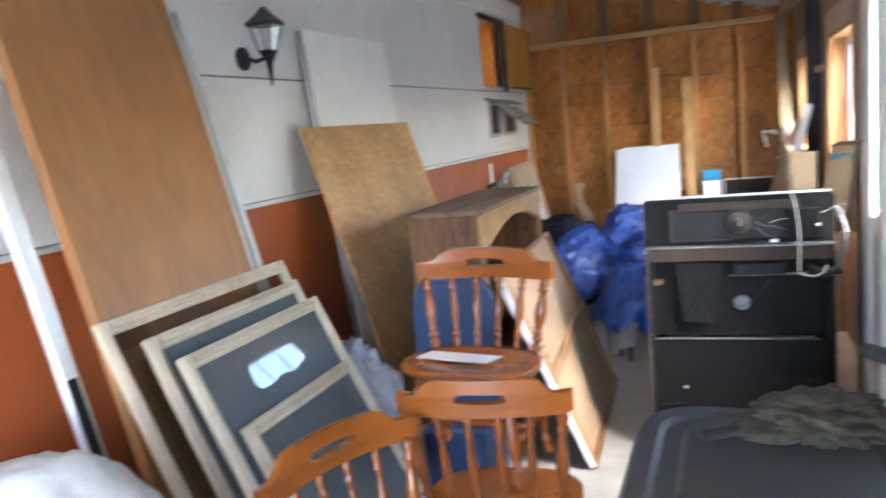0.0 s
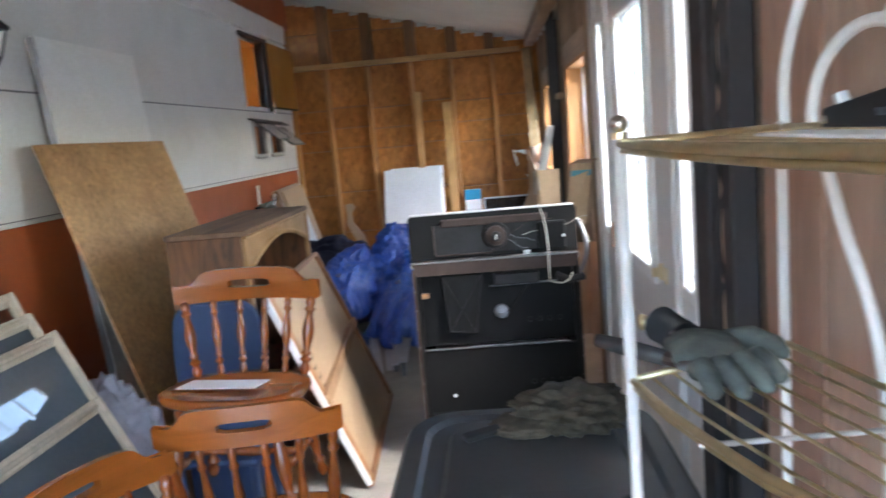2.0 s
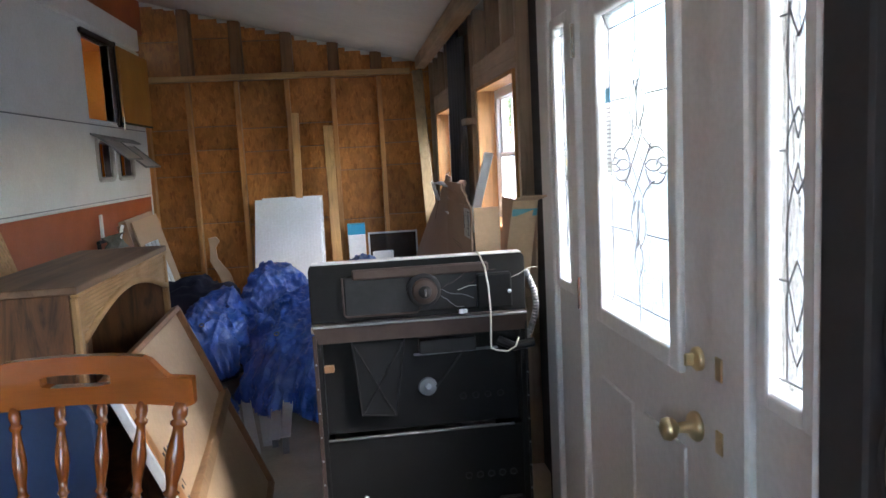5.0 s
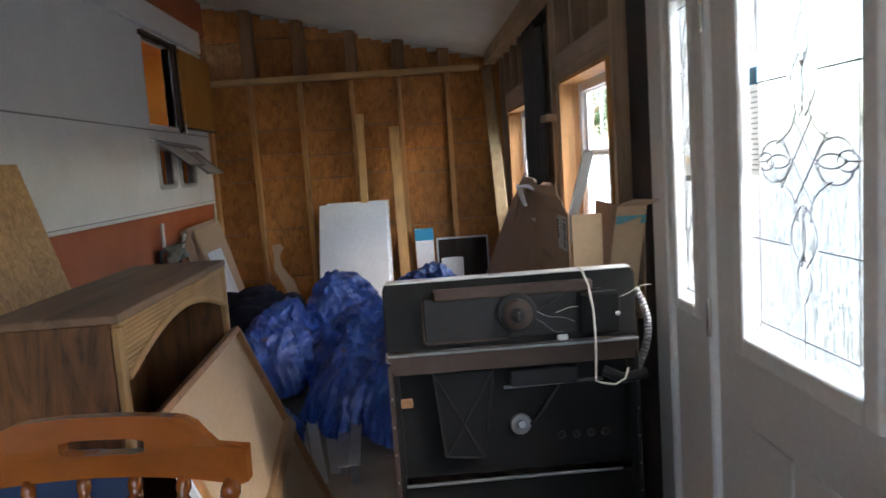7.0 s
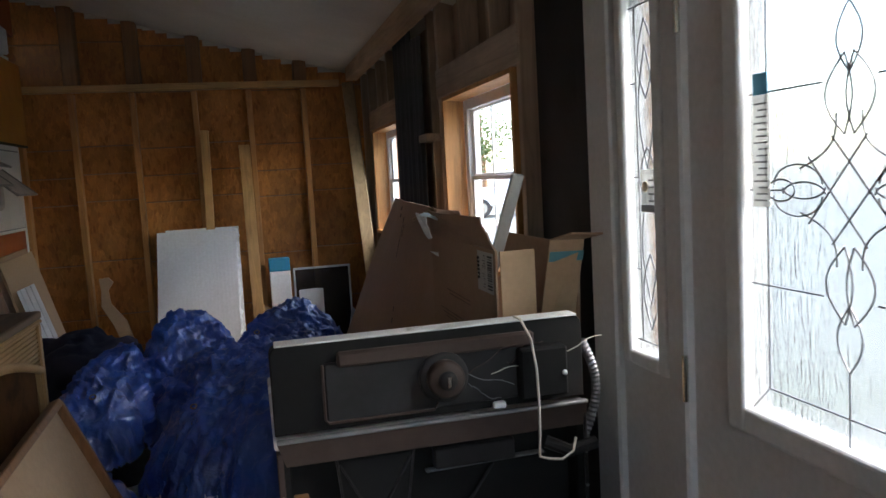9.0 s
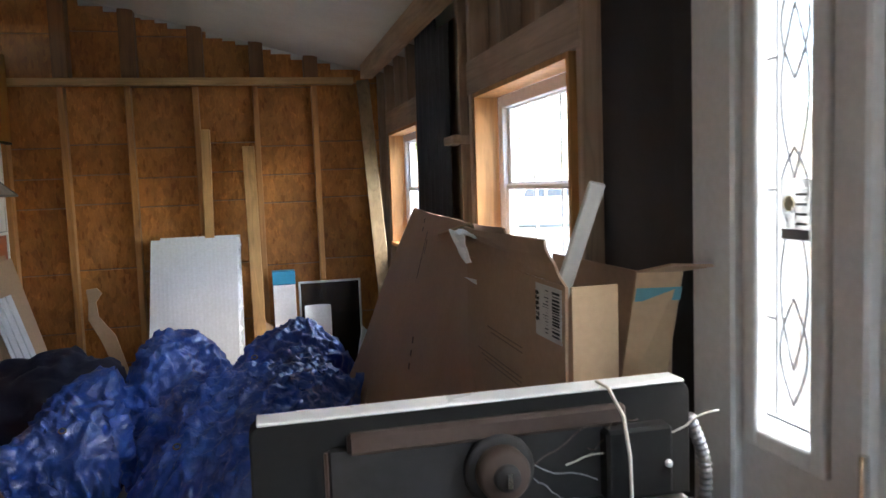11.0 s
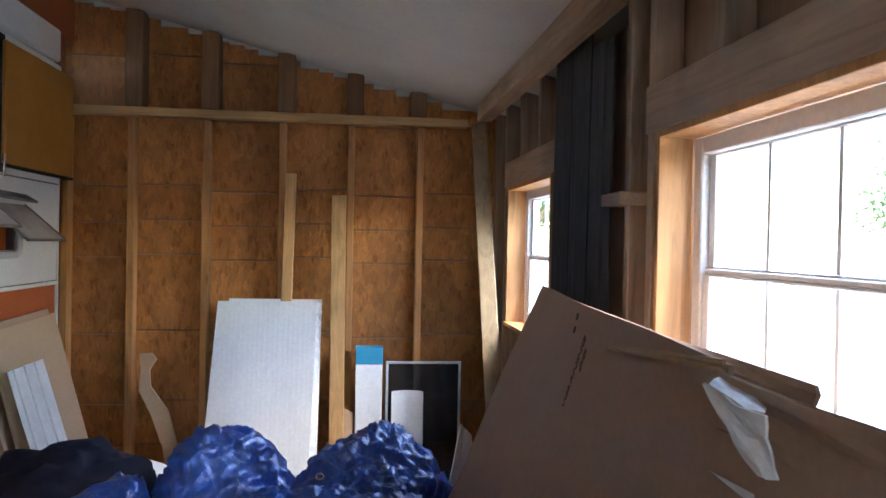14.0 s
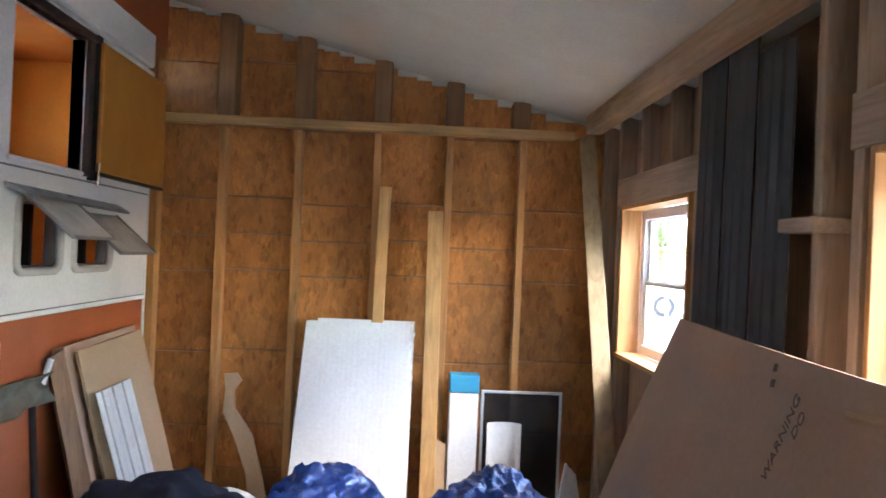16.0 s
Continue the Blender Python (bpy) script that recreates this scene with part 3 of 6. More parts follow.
# door unit
def door_unit():
    x0, x1 = 1.50, 1.60
    unit = thing("door_frame", "white painted door frame with two sidelights", "door frame", kind="structure")
    for y0, y1 in ((3.57, 3.70), (3.26, 3.33), (2.26, 2.40), (2.052, 2.068)):
        part("post", box((x0, y0, 0.0), (x1, y1, 2.02), 0.006), DOOR_WHITE, unit)
    part("head", box((x0 - 0.002, 2.052, 2.02), (x1, 3.70, 2.06), 0.004), DOOR_WHITE, unit)
    part("threshold", box((x0, 2.135, 0.0), (x1 + 0.05, 3.62, 0.03), 0.004), GREY_METAL, unit)
    for y0, y1, ga, gb in ((3.332, 3.568, 3.375, 3.515), (2.07, 2.258, 2.092, 2.205)):
        bm = wall_with_holes(0, x0 + 0.02, x1 - 0.02, y0, y1, 0.03, 2.02, [(ga, gb, 1.035, 1.88)])
        part("sidelight_panel", bm, DOOR_WHITE, unit)
        lite(unit, ga, gb, 1.035, 1.88, False)
    d = thing("door_1", "white steel door with leaded glass and brass knob, closed", "door", kind="structure")
    bm = wall_with_holes(0, x0 + 0.02, x1 - 0.03, 2.405, 3.255, 0.035, 2.015, [(2.60, 3.08, 1.015, 1.845)])
    part("slab", bm, DOOR_WHITE, d)
    lite(d, 2.60, 3.08, 1.015, 1.845, True)
    for ya, yb in ((2.55, 2.80), (2.87, 3.12)):
        part("raised_panel", box((1.513, ya, 0.22), (1.525, yb, 0.80), 0.008, seg=2), DOOR_WHITE, d)
    kz, ky = 0.868, 2.50
    k = part("knob_rose", tube([(1.522, ky, kz), (1.512, ky, kz), (1.505, ky, kz), (1.500, ky, kz), (1.47, ky, kz)], [0.033, 0.033, 0.027, 0.013, 0.011], 20), BRASS, d, "", True)
    part("knob", tube([(1.474, ky, kz), (1.468, ky, kz), (1.455, ky, kz), (1.443, ky, kz), (1.438, ky, kz)], [0.012, 0.020, 0.026, 0.023, 0.012], 20), BRASS, k, "brass knob", True)
    k = part("deadbolt", tube([(1.522, 2.487, 1.022), (1.512, 2.487, 1.022), (1.506, 2.487, 1.022)], [0.026, 0.026, 0.020], 20), BRASS, d, "", True)
    part("deadbolt_turn", box((1.486, 2.483, 1.008), (1.508, 2.491, 1.036), 0.003), BRASS, k)
    for z in (0.885, 1.035):
        part("strike_plate", box((1.496, 2.345, z - 0.024), (1.501, 2.372, z + 0.024), 0.002), BRASS, unit, "brass strike plate")
    for z in (0.25, 1.03, 1.80):
        part("hinge", tube([(1.497, 3.258, z - 0.05), (1.497, 3.258, z + 0.05)], 0.007, 8), CHROME, d)


def lite(parent, ya, yb, za, zb, main):
    """Moulded frame, textured pane and lead cames."""
    x = 1.52
    w = 0.046 if main else 0.03
    for lo, hi in (((x - 0.016, ya - w, za - w), (x + 0.01, ya + 0.006, zb + w)), ((x - 0.016, yb - 0.006, za - w), (x + 0.01, yb + w, zb + w)),
                   ((x - 0.0165, ya + 0.006, za - w), (x + 0.01, yb - 0.006, za + 0.006)), ((x - 0.0165, ya + 0.006, zb - 0.006), (x + 0.01, yb - 0.006, zb + w))):
        part("glass_moulding", box(lo, hi, 0.009, seg=3), WHITE_TRIM, parent)
    p = part("pane", box((x + 0.014, ya, za), (x + 0.018, yb, zb)), TEXTURED, parent)
    p.visible_shadow = False
    X = x + 0.010
    w, h, ym, zm = yb - ya, zb - za, (ya + yb) / 2, (za + zb) / 2
    r = 0.0018

    def came(pts, rr=r):
        part("lead_came", tube([(X, y, z) for y, z in pts], rr, 5), LEAD, p)

    if main:
        e = 0.05
        for y in (ya + e, yb - e):
            came([(y, za + e), (y, zb - e)])
        for z in (za + e, zb - e):
            came([(ya + e, z), (yb - e, z)])
        for a, b in (((ya, za), (ya + e, za + e)), ((yb, za), (yb - e, za + e)), ((ya, zb), (ya + e, zb - e)), ((yb, zb), (yb - e, zb - e))):
            came([a, b])
        for z in (zm - 0.173, zm + 0.173):
            came([(ya, z), (ym - 0.056, z)])
            came([(yb, z), (ym + 0.056, z)])
        came([(ya, zm), (ym - 0.15, zm)]), came([(yb, zm), (ym + 0.15, zm)])
        came([(ym, za), (ym, zm - 0.29)]), came([(ym, zb), (ym, zm + 0.29)])
        steps = [i / 16 for i in range(17)]
        rounds = [2 * math.pi * i / 24 for i in range(25)]
        for f in (-1, 1):
            for s in (-1, 1):
                came([(ym + s * 0.026 * math.sin(math.pi * u), zm + f * (0.182 + 0.108 * u)) for u in steps])
                for off, hw in ((0.024, 0.026), (0.024, -0.030)):
                    came([(ym + s * (off * (0.4 + 0.6 * math.sin(math.pi * u)) + hw * math.sin(math.pi * u)), zm + f * (0.088 + 0.125 * u)) for u in steps])
                came([(ym + s * (0.026 + 0.082 * u * u), zm + f * (0.122 - 0.085 * u ** 0.62)) for u in steps])
                came([(ym + s * (0.115 + 0.058 * math.cos(math.pi * u)), zm + f * (0.010 + 0.034 * math.sin(math.pi * u))) for u in steps])
                came([(ym + s * (0.100 + 0.050 * math.cos(math.pi * u)), zm + f * (0.020 * math.sin(math.pi * u) - 0.006)) for u in steps])
        for s in (-1, 1):
            for d in (-0.026, 0.026):
                came([(ym + s * (k - d), zm + 1.15 * k + d * 0.6) for k in (-0.062, 0.062)])
            came([(ym + s * 0.155 + 0.034 * math.cos(q), zm + 0.019 * math.sin(q)) for q in rounds])
    else:
        e = 0.028
        for y in (ya + e, yb - e):
            came([(y, za + e), (y, zb - e)], 0.0022)
        for z in (za + e, zb - e, zm + 0.22, zm - 0.22, zm):
            came([(ya, z), (ya + e, z)], 0.0022), came([(yb, z), (yb - e, z)], 0.0022)
        for z in (za + e, zb - e):
            came([(ya + e, z), (yb - e, z)], 0.0022)
        steps = [i / 12 for i in range(13)]
        for s in (-1, 1):
            for zc, hh in ((zm + 0.16, 0.14), (zm - 0.16, 0.14), (zm + 0.27, 0.09), (zm - 0.27, 0.09), (zm, 0.07)):
                came([(ym + s * 0.033 * math.sin(math.pi * u), zc - hh + 2 * hh * u) for u in steps], 0.0022)


door_unit()
t = thing("sticker", "small printed warning sticker on the sidelight glass", "sticker", pose(1.53, 3.48, 1.4))
part("paper", box((1.5275, 3.405, 1.375), (1.529, 3.475, 1.475)), THIN_PAPER, t)
part("green_band", box((1.5262, 3.407, 1.377), (1.5273, 3.473, 1.393)), LEAD, t)
part("yellow_spot", tube([(1.5273, 3.455, 1.435), (1.5262, 3.455, 1.435)], 0.013, 14), BRASS, t)
for k in range(4):
    part("text_bar", box((1.5262, 3.413, 1.40 + 0.016 * k), (1.5273, 3.438, 1.404 + 0.016 * k)), LEAD, t)
t = thing("notice", "printed paper notice taped inside the door glass", "notice", pose(1.53, 3.09, 1.5))
part("paper", box((1.5275, 3.020, 1.40), (1.529, 3.066, 1.60)), THIN_PAPER, t)
part("blue_print", box((1.5262, 3.024, 1.60), (1.5273, 3.062, 1.638)), BLUE_PAINT, t)
for k in range(16):
    part("text_bar", box((1.5262, 3.026, 1.41 + 0.0115 * k), (1.5273, 3.061 - 0.006 * (k % 3), 1.4132 + 0.0115 * k)), LEAD, t)

for y0, y1, zt, lean in ((5.80, 6.02, 2.22, 0.02), (6.03, 6.24, 2.34, 0.03), (6.25, 6.47, 2.33, 0.045)):
    t = thing("felt_strip", "black corrugated sheet standing against the wall", "roofing sheet", pose(1.5, (y0 + y1) / 2, 0), "black sheets")
    bm = bmesh.new()
    n = 9
    cols = []
    for i in range(n):
        y = y0 + (y1 - y0) * i / (n - 1)
        x = 1.572 - 0.3 * lean - 0.018 * math.sin(math.pi * i / (n - 1)) - (0.005 if i % 2 else 0.0)
        cols.append([bm.verts.new((x - 0.02, y, 0.0)), bm.verts.new((x, y, zt))])
    for a, b in zip(cols, cols[1:]):
        bm.faces.new((a[0], b[0], b[1], a[1]))
    r = bmesh.ops.extrude_face_region(bm, geom=list(bm.faces))["geom"]
    bmesh.ops.translate(bm, verts=[g for g in r if isinstance(g, bmesh.types.BMVert)], vec=(0.006, 0, 0))
    part("sheet", bm, WALL_DARK, t)
setting("wall_felt", box((SHEATH_X - 0.03, 3.72, 0.0), (SHEATH_X - 0.004, 4.36, 2.42)), WALL_DARK, "black building felt between door and window", "wall")
setting("post_dark", box((1.502, 1.94, 0.0), (1.60, 2.050, 2.26), 0.006), WALL_DARK, "dark painted post beside the door", "post")
setting("trim_board", box((1.527, 1.849, 0.0), (SHEATH_X - 0.004, 1.936, 2.42), 0.004), PLANK_PINK, "weathered tan board with dark stains by the post", "trim")
setting("post_brown", box((1.506, 1.785, 0.0), (1.562, 1.846, 2.26), 0.005), WALL_DARK, "dark post between boards", "post")
cw = thing("cable", "black cable hanging in loops down a pale board", "cable", pose(1.515, 1.9, 0.0))
pts = []
for k in range(241):
    u = k / 240
    z = 0.03 + 2.2 * u + 0.022 * math.sin(u * 70.0)
    pts.append((1.5215, 1.902 + 0.022 * math.cos(u * 70.0) + 0.010 * math.sin(u * 17.0), z))
part("cord", tube(pts, 0.0048, 6), WALL_DARK, cw, "", True)
setting("post_door", box((1.52, 3.705, 0.0), (1.60, 3.80, 2.27), 0.006), WALL_DARK, "dark post between door and window", "post")
setting("block_wood", box((1.53, 5.62, 1.66), (SHEATH_X - 0.004, 5.80, 1.70), 0.004), STUD_GREY_Y, "short pine block nailed between studs", "block")
pl = tagged(new("wall_boards"), "upright reddish-brown boards by the rack", "wall boards", kind="structure")
yb = -1.39
k = 0
while yb < 1.78:
    wd = (0.145, 0.142, 0.148)[k % 3]
    y1 = min(yb + wd, 1.785)
    # planks from y 0.80 to 1.16 take the brightly lit colour
    part("plank", box((1.565 + 0.004 * (k % 2), yb, 0.0), (SHEATH_X - 0.004, y1 - 0.004, 2.42), 0.003) if not any(a - 0.1 < (yb + y1) / 2 < b + 0.1 for a, b, *_ in WINDOWS) else box((1.60, yb, 0.0), (SHEATH_X - 0.004, y1 - 0.004, 1.08), 0.003), PLANK_LIT if 0.80 < yb < 1.16 else (PLANK_PINK if 1.16 < yb < 1.45 else PLANK_RED), pl)
    yb = y1
    k += 1
    if y1 >= 1.785:
        break
# ---------------------------------------------------------------- outside
setting("ground", box((-400, -400, -0.6), (400, 400, -0.25)), GRAVEL, "pale gravel and dry grass outside", "ground")

# ---------------------------------------------------------------- stove
def stove():
    x0, x1, yb, yf = 0.645, 1.384, 3.515, 4.10
    s = thing("stove", "kitchen range turned round, showing its sooty black back", "stove", pose(1.0, 3.8, 0))
    side = bmesh.new()
    box((x0 + 0.005, yb, 0.03), (x0 + 0.030, yf, 0.90), 0.004, side)
    part("side_panel", side, BLACK_METAL, s)
    part("side_panel", box((x1 - 0.030, yb, 0.03), (x1 - 0.005, yf, 0.90), 0.004), BLACK_METAL, s)
    part("side_edge", box((x0, yb - 0.008, 0.03), (x0 + 0.014, yb, 0.90), 0.002), RUST_METAL, s, "scuffed bare metal edge")
    part("side_edge", box((x1 - 0.010, yb - 0.008, 0.03), (x1 - 0.002, yb, 0.90), 0.002), DARK_STEEL, s, "scuffed bare metal edge")
    part("back_plate", box((x0 + 0.03, yb + 0.055, 0.53), (x1 - 0.03, yb + 0.065, 0.90)), BLACK_METAL, s)
    part("lower_plate", box((x0 + 0.02, yb + 0.006, 0.05), (x1 - 0.02, yb + 0.02, 0.525), 0.004), BLACK_METAL, s)
    part("plate_lip", beam((x0 + 0.03, yb - 0.002, 0.528), (x1 - 0.06, yb - 0.002, 0.533), 0.012, 0.007), GREY_METAL, s, "bright folded lip")
    part("front", box((x0 + 0.03, yf - 0.05, 0.08), (x1 - 0.03, yf - 0.005, 0.90), 0.006), ENAMEL, s)
    for x in (x0 + 0.04, x1 - 0.04):
        for y in (yb + 0.05, yf - 0.05):
            part("foot", tube([(x, y, 0), (x, y, 0.05)], 0.018, 10), DARK_STEEL, s)
    part("cooktop", box((x0 - 0.004, yb + 0.01, 0.90), (x1 + 0.004, yf + 0.01, 0.925), 0.008, seg=2), ENAMEL, s, "white enamel cooktop")
    part("rear_channel", sheet((x0 + 0.002, yb - 0.012, 0.925), (x1 - 0.002, yb - 0.012, 0.925), (x1 - 0.006, yb - 0.004, 0.868), (x0 + 0.02, yb - 0.004, 0.868), 0.012), RUST_METAL, s, "dusty brown steel channel")
    part("channel_rim", beam((x0 + 0.002, yb - 0.012, 0.929), (x1 - 0.002, yb - 0.012, 0.929), 0.018, 0.008), GREY_METAL, s)
    # splashback with rounded top corners
    r = 0.022
    out = [(x0, 0.935), (x1, 0.935)] + [(x1 - r + r * math.cos(a), 1.136 - r + r * math.sin(a)) for a in (0, 0.5, 1.05, 1.57)] + [(x0 + r + r * math.cos(a), 1.136 - r + r * math.sin(a)) for a in (1.57, 2.1, 2.64, 3.14)]
    part("backguard", plate(out, 0.05, Matrix.Translation((0, yb + 0.008, 0)), 0.004), BLACK_METAL, s)
    part("backguard_cap", box((x0 + 0.012, yb + 0.004, 1.135), (x1 - 0.012, yb + 0.056, 1.140), 0.002), ENAMEL, s, "white enamel top edge")
    part("top_rail", box((x0 + 0.145, yb - 0.012, 1.078), (x0 + 0.61, yb + 0.008, 1.113), 0.006), RUST_METAL, s, "brown steel rail")
    part("inner_panel", box((x0 + 0.115, yb - 0.002, 0.955), (x0 + 0.60, yb + 0.008, 1.09), 0.005), DARK_STEEL, s)
    pts = [(x0 + 0.112, yb - 0.006, 1.088), (x0 + 0.112, yb - 0.006, 0.965), (x0 + 0.12, yb - 0.006, 0.955), (x0 + 0.36, yb - 0.006, 0.955), (x0 + 0.372, yb - 0.006, 0.975), (x0 + 0.345, yb - 0.006, 0.995), (x0 + 0.33, yb - 0.006, 1.03)]
    part("formed_wire", tube(pts, 0.0035, 6), RUST_METAL, s)
    c = Vector((x0 + 0.385, yb - 0.004, 1.03))
    for nm, rs, dy, mt in (("gauge_ring", 0.058, 0.014, DARK_STEEL), ("gauge_drum", 0.043, 0.045, RUST_METAL), ("gauge_cap", 0.022, 0.058, DARK_STEEL)):
        part(nm, tube([c, c + Vector((0, -dy * 0.8, 0)), c + Vector((0, -dy, 0))], [rs, rs, rs * 0.86], 28), mt, s, "", True)
    part("gauge_slot", box(c + Vector((-0.004, -0.062, -0.012)), c + Vector((0.004, -0.056, 0.012))), CHROME, s)
    part("box_cover", box((x0 + 0.565, yb - 0.03, 0.955), (x0 + 0.685, yb + 0.008, 1.075), 0.006), BLACK_METAL, s)
    part("rivet", ball((x0 + 0.675, yb - 0.030, 1.01), 0.007), ENAMEL, s)
    part("clip", box((x0 + 0.50, yb - 0.02, 0.94), (x0 + 0.53, yb - 0.004, 0.955), 0.003), ENAMEL, s)
    rnd = random.Random(4)
    for k in range(7):
        p = Vector((x0 + rnd.uniform(0.40, 0.58), yb - 0.012, rnd.uniform(1.0, 1.075)))
        ps, way = [p], Vector((rnd.uniform(0.004, 0.014), 0, rnd.uniform(-0.008, 0.008)))
        for _ in range(10):
            way = way + Vector((rnd.uniform(-0.003, 0.004), 0, rnd.uniform(-0.005, 0.005)))
            p = p + way
            p.y, p.z = yb - 0.010 - 0.008 * rnd.random(), min(max(p.z, 0.965), 1.085)
            ps.append(p.copy())
        part("wire", tube(ps, 0.0012, 5), (GREY_METAL, WIRE, RUST_METAL)[k % 3], s)
    cord = [(x0 + 0.575, yb + 0.03, 1.144), (x0 + 0.578, yb - 0.008, 1.143), (x0 + 0.592, yb - 0.034, 1.10), (x0 + 0.602, yb - 0.036, 1.03), (x0 + 0.607, yb - 0.03, 0.95), (x0 + 0.604, yb - 0.034, 0.87), (x0 + 0.603, yb - 0.03, 0.815), (x0 + 0.625, yb - 0.03, 0.806), (x0 + 0.66, yb - 0.03, 0.80), (x0 + 0.69, yb - 0.028, 0.815), (x0 + 0.705, yb - 0.01, 0.84)]
    part("power_cord", tube(cord, 0.0030, 8), WIRE, s, "cream power cord hanging over", True)
    pts, rad = [], []
    for i in range(49):
        a = i / 48
        pts.append((x1 + 0.004 + 0.034 * math.sin(math.pi * min(1, a * 1.1)), yb + 0.02, 1.07 - 0.26 * a))
        rad.append(0.0125 if i % 2 else 0.0098)
    part("flexible_conduit", tube(pts, rad, 12), GREY_METAL, s, "ribbed grey metal conduit")
    part("conduit_end", tube([(x1 + 0.02, yb - 0.005, 0.82), (x1 - 0.05, yb - 0.01, 0.81), (x1 - 0.10, yb + 0.02, 0.83)], 0.016, 10), DARK_STEEL, s)
    duct = part("flue_cover", plate([(0.776, 0.862), (0.955, 0.862), (0.912, 0.592), (0.798, 0.604)], 0.040, Matrix.Translation((0, yb + 0.014, 0)), 0.004), BLACK_METAL, s, "folded cover with a pressed cross")
    for a, b in (((0.782, 0.85), (0.908, 0.60)), ((0.948, 0.85), (0.802, 0.61)), ((0.776, 0.862), (0.798, 0.604)), ((0.955, 0.862), (0.912, 0.592)), ((0.798, 0.604), (0.912, 0.592))):
        part("pressed_rib", tube([(a[0], yb + 0.013, a[1]), (b[0], yb + 0.013, b[1])], 0.0035, 6), DARK_STEEL, duct)
    for z, y, xs in ((0.628, yb + 0.0555, (1.155, 1.20, 1.245, 1.29)), (0.352, yb + 0.0065, (1.155, 1.195, 1.235, 1.275, 1.315))):
        for x in xs:
            part("vent_hole", tube([(x + 0.011 * math.cos(q * math.pi / 6), y, z + 0.011 * math.sin(q * math.pi / 6)) for q in range(12)], 0.0028, 5, closed=True), DARK_STEEL, s, "round punched hole")
    for k in range(9):
        z = 0.12 + 0.085 * k
        for x in (x0 + 0.007, x1 - 0.006):
            part("screw", tube([(x, yb - 0.007, z), (x, yb - 0.011, z)], [0.0042, 0.003], 8), GREY_METAL, s)
    part("bracket", beam((x0 + 0.04, yb + 0.002, 0.225), (x0 + 0.15, yb + 0.002, 0.232), 0.012, 0.006), DARK_STEEL, s)
    part("bracket", beam((x1 - 0.12, yb + 0.002, 0.262), (x1 - 0.04, yb + 0.002, 0.262), 0.012, 0.006), DARK_STEEL, s)
    lc = Vector((x0 + 0.385, yb + 0.05, 0.675))
    part("lamp_plate", tube([lc, lc + Vector((0, -0.008, 0))], [0.034, 0.030], 20), GREY_METAL, s)
    part("lamp_socket", tube([lc, lc + Vector((0, -0.035, 0.01))], [0.012, 0.010], 14), GREY_METAL, s, "dusty lamp socket")
    part("lamp_wire", tube([lc + Vector((0.03, -0.01, 0)), lc + Vector((0.07, -0.02, 0.05)), lc + Vector((0.12, -0.01, 0.11)), lc + Vector((0.16, 0, 0.18))], 0.004, 6), DARK_STEEL, s)
    part("shelf_rail", beam((x0 + 0.34, yb + 0.04, 0.795), (x1 - 0.10, yb + 0.04, 0.80), 0.02, 0.006), GREY_METAL, s)
    part("vent_duct", box((x0 + 0.36, yb + 0.02, 0.80), (x0 + 0.56, yb + 0.055, 0.85), 0.004), DARK_STEEL, s)
    part("wood_shim", box((x0 + 0.03, yb + 0.02, 0.760), (x0 + 0.065, yb + 0.05, 0.782), 0.003), FRAME_WOOD, s, "splintered wood shim")
    part("tear", box((x0 + 0.14, yb - 0.001, 0.30), (x0 + 0.155, yb + 0.006, 0.315), 0.003), ENAMEL, s, "small chipped white spot")


stove()


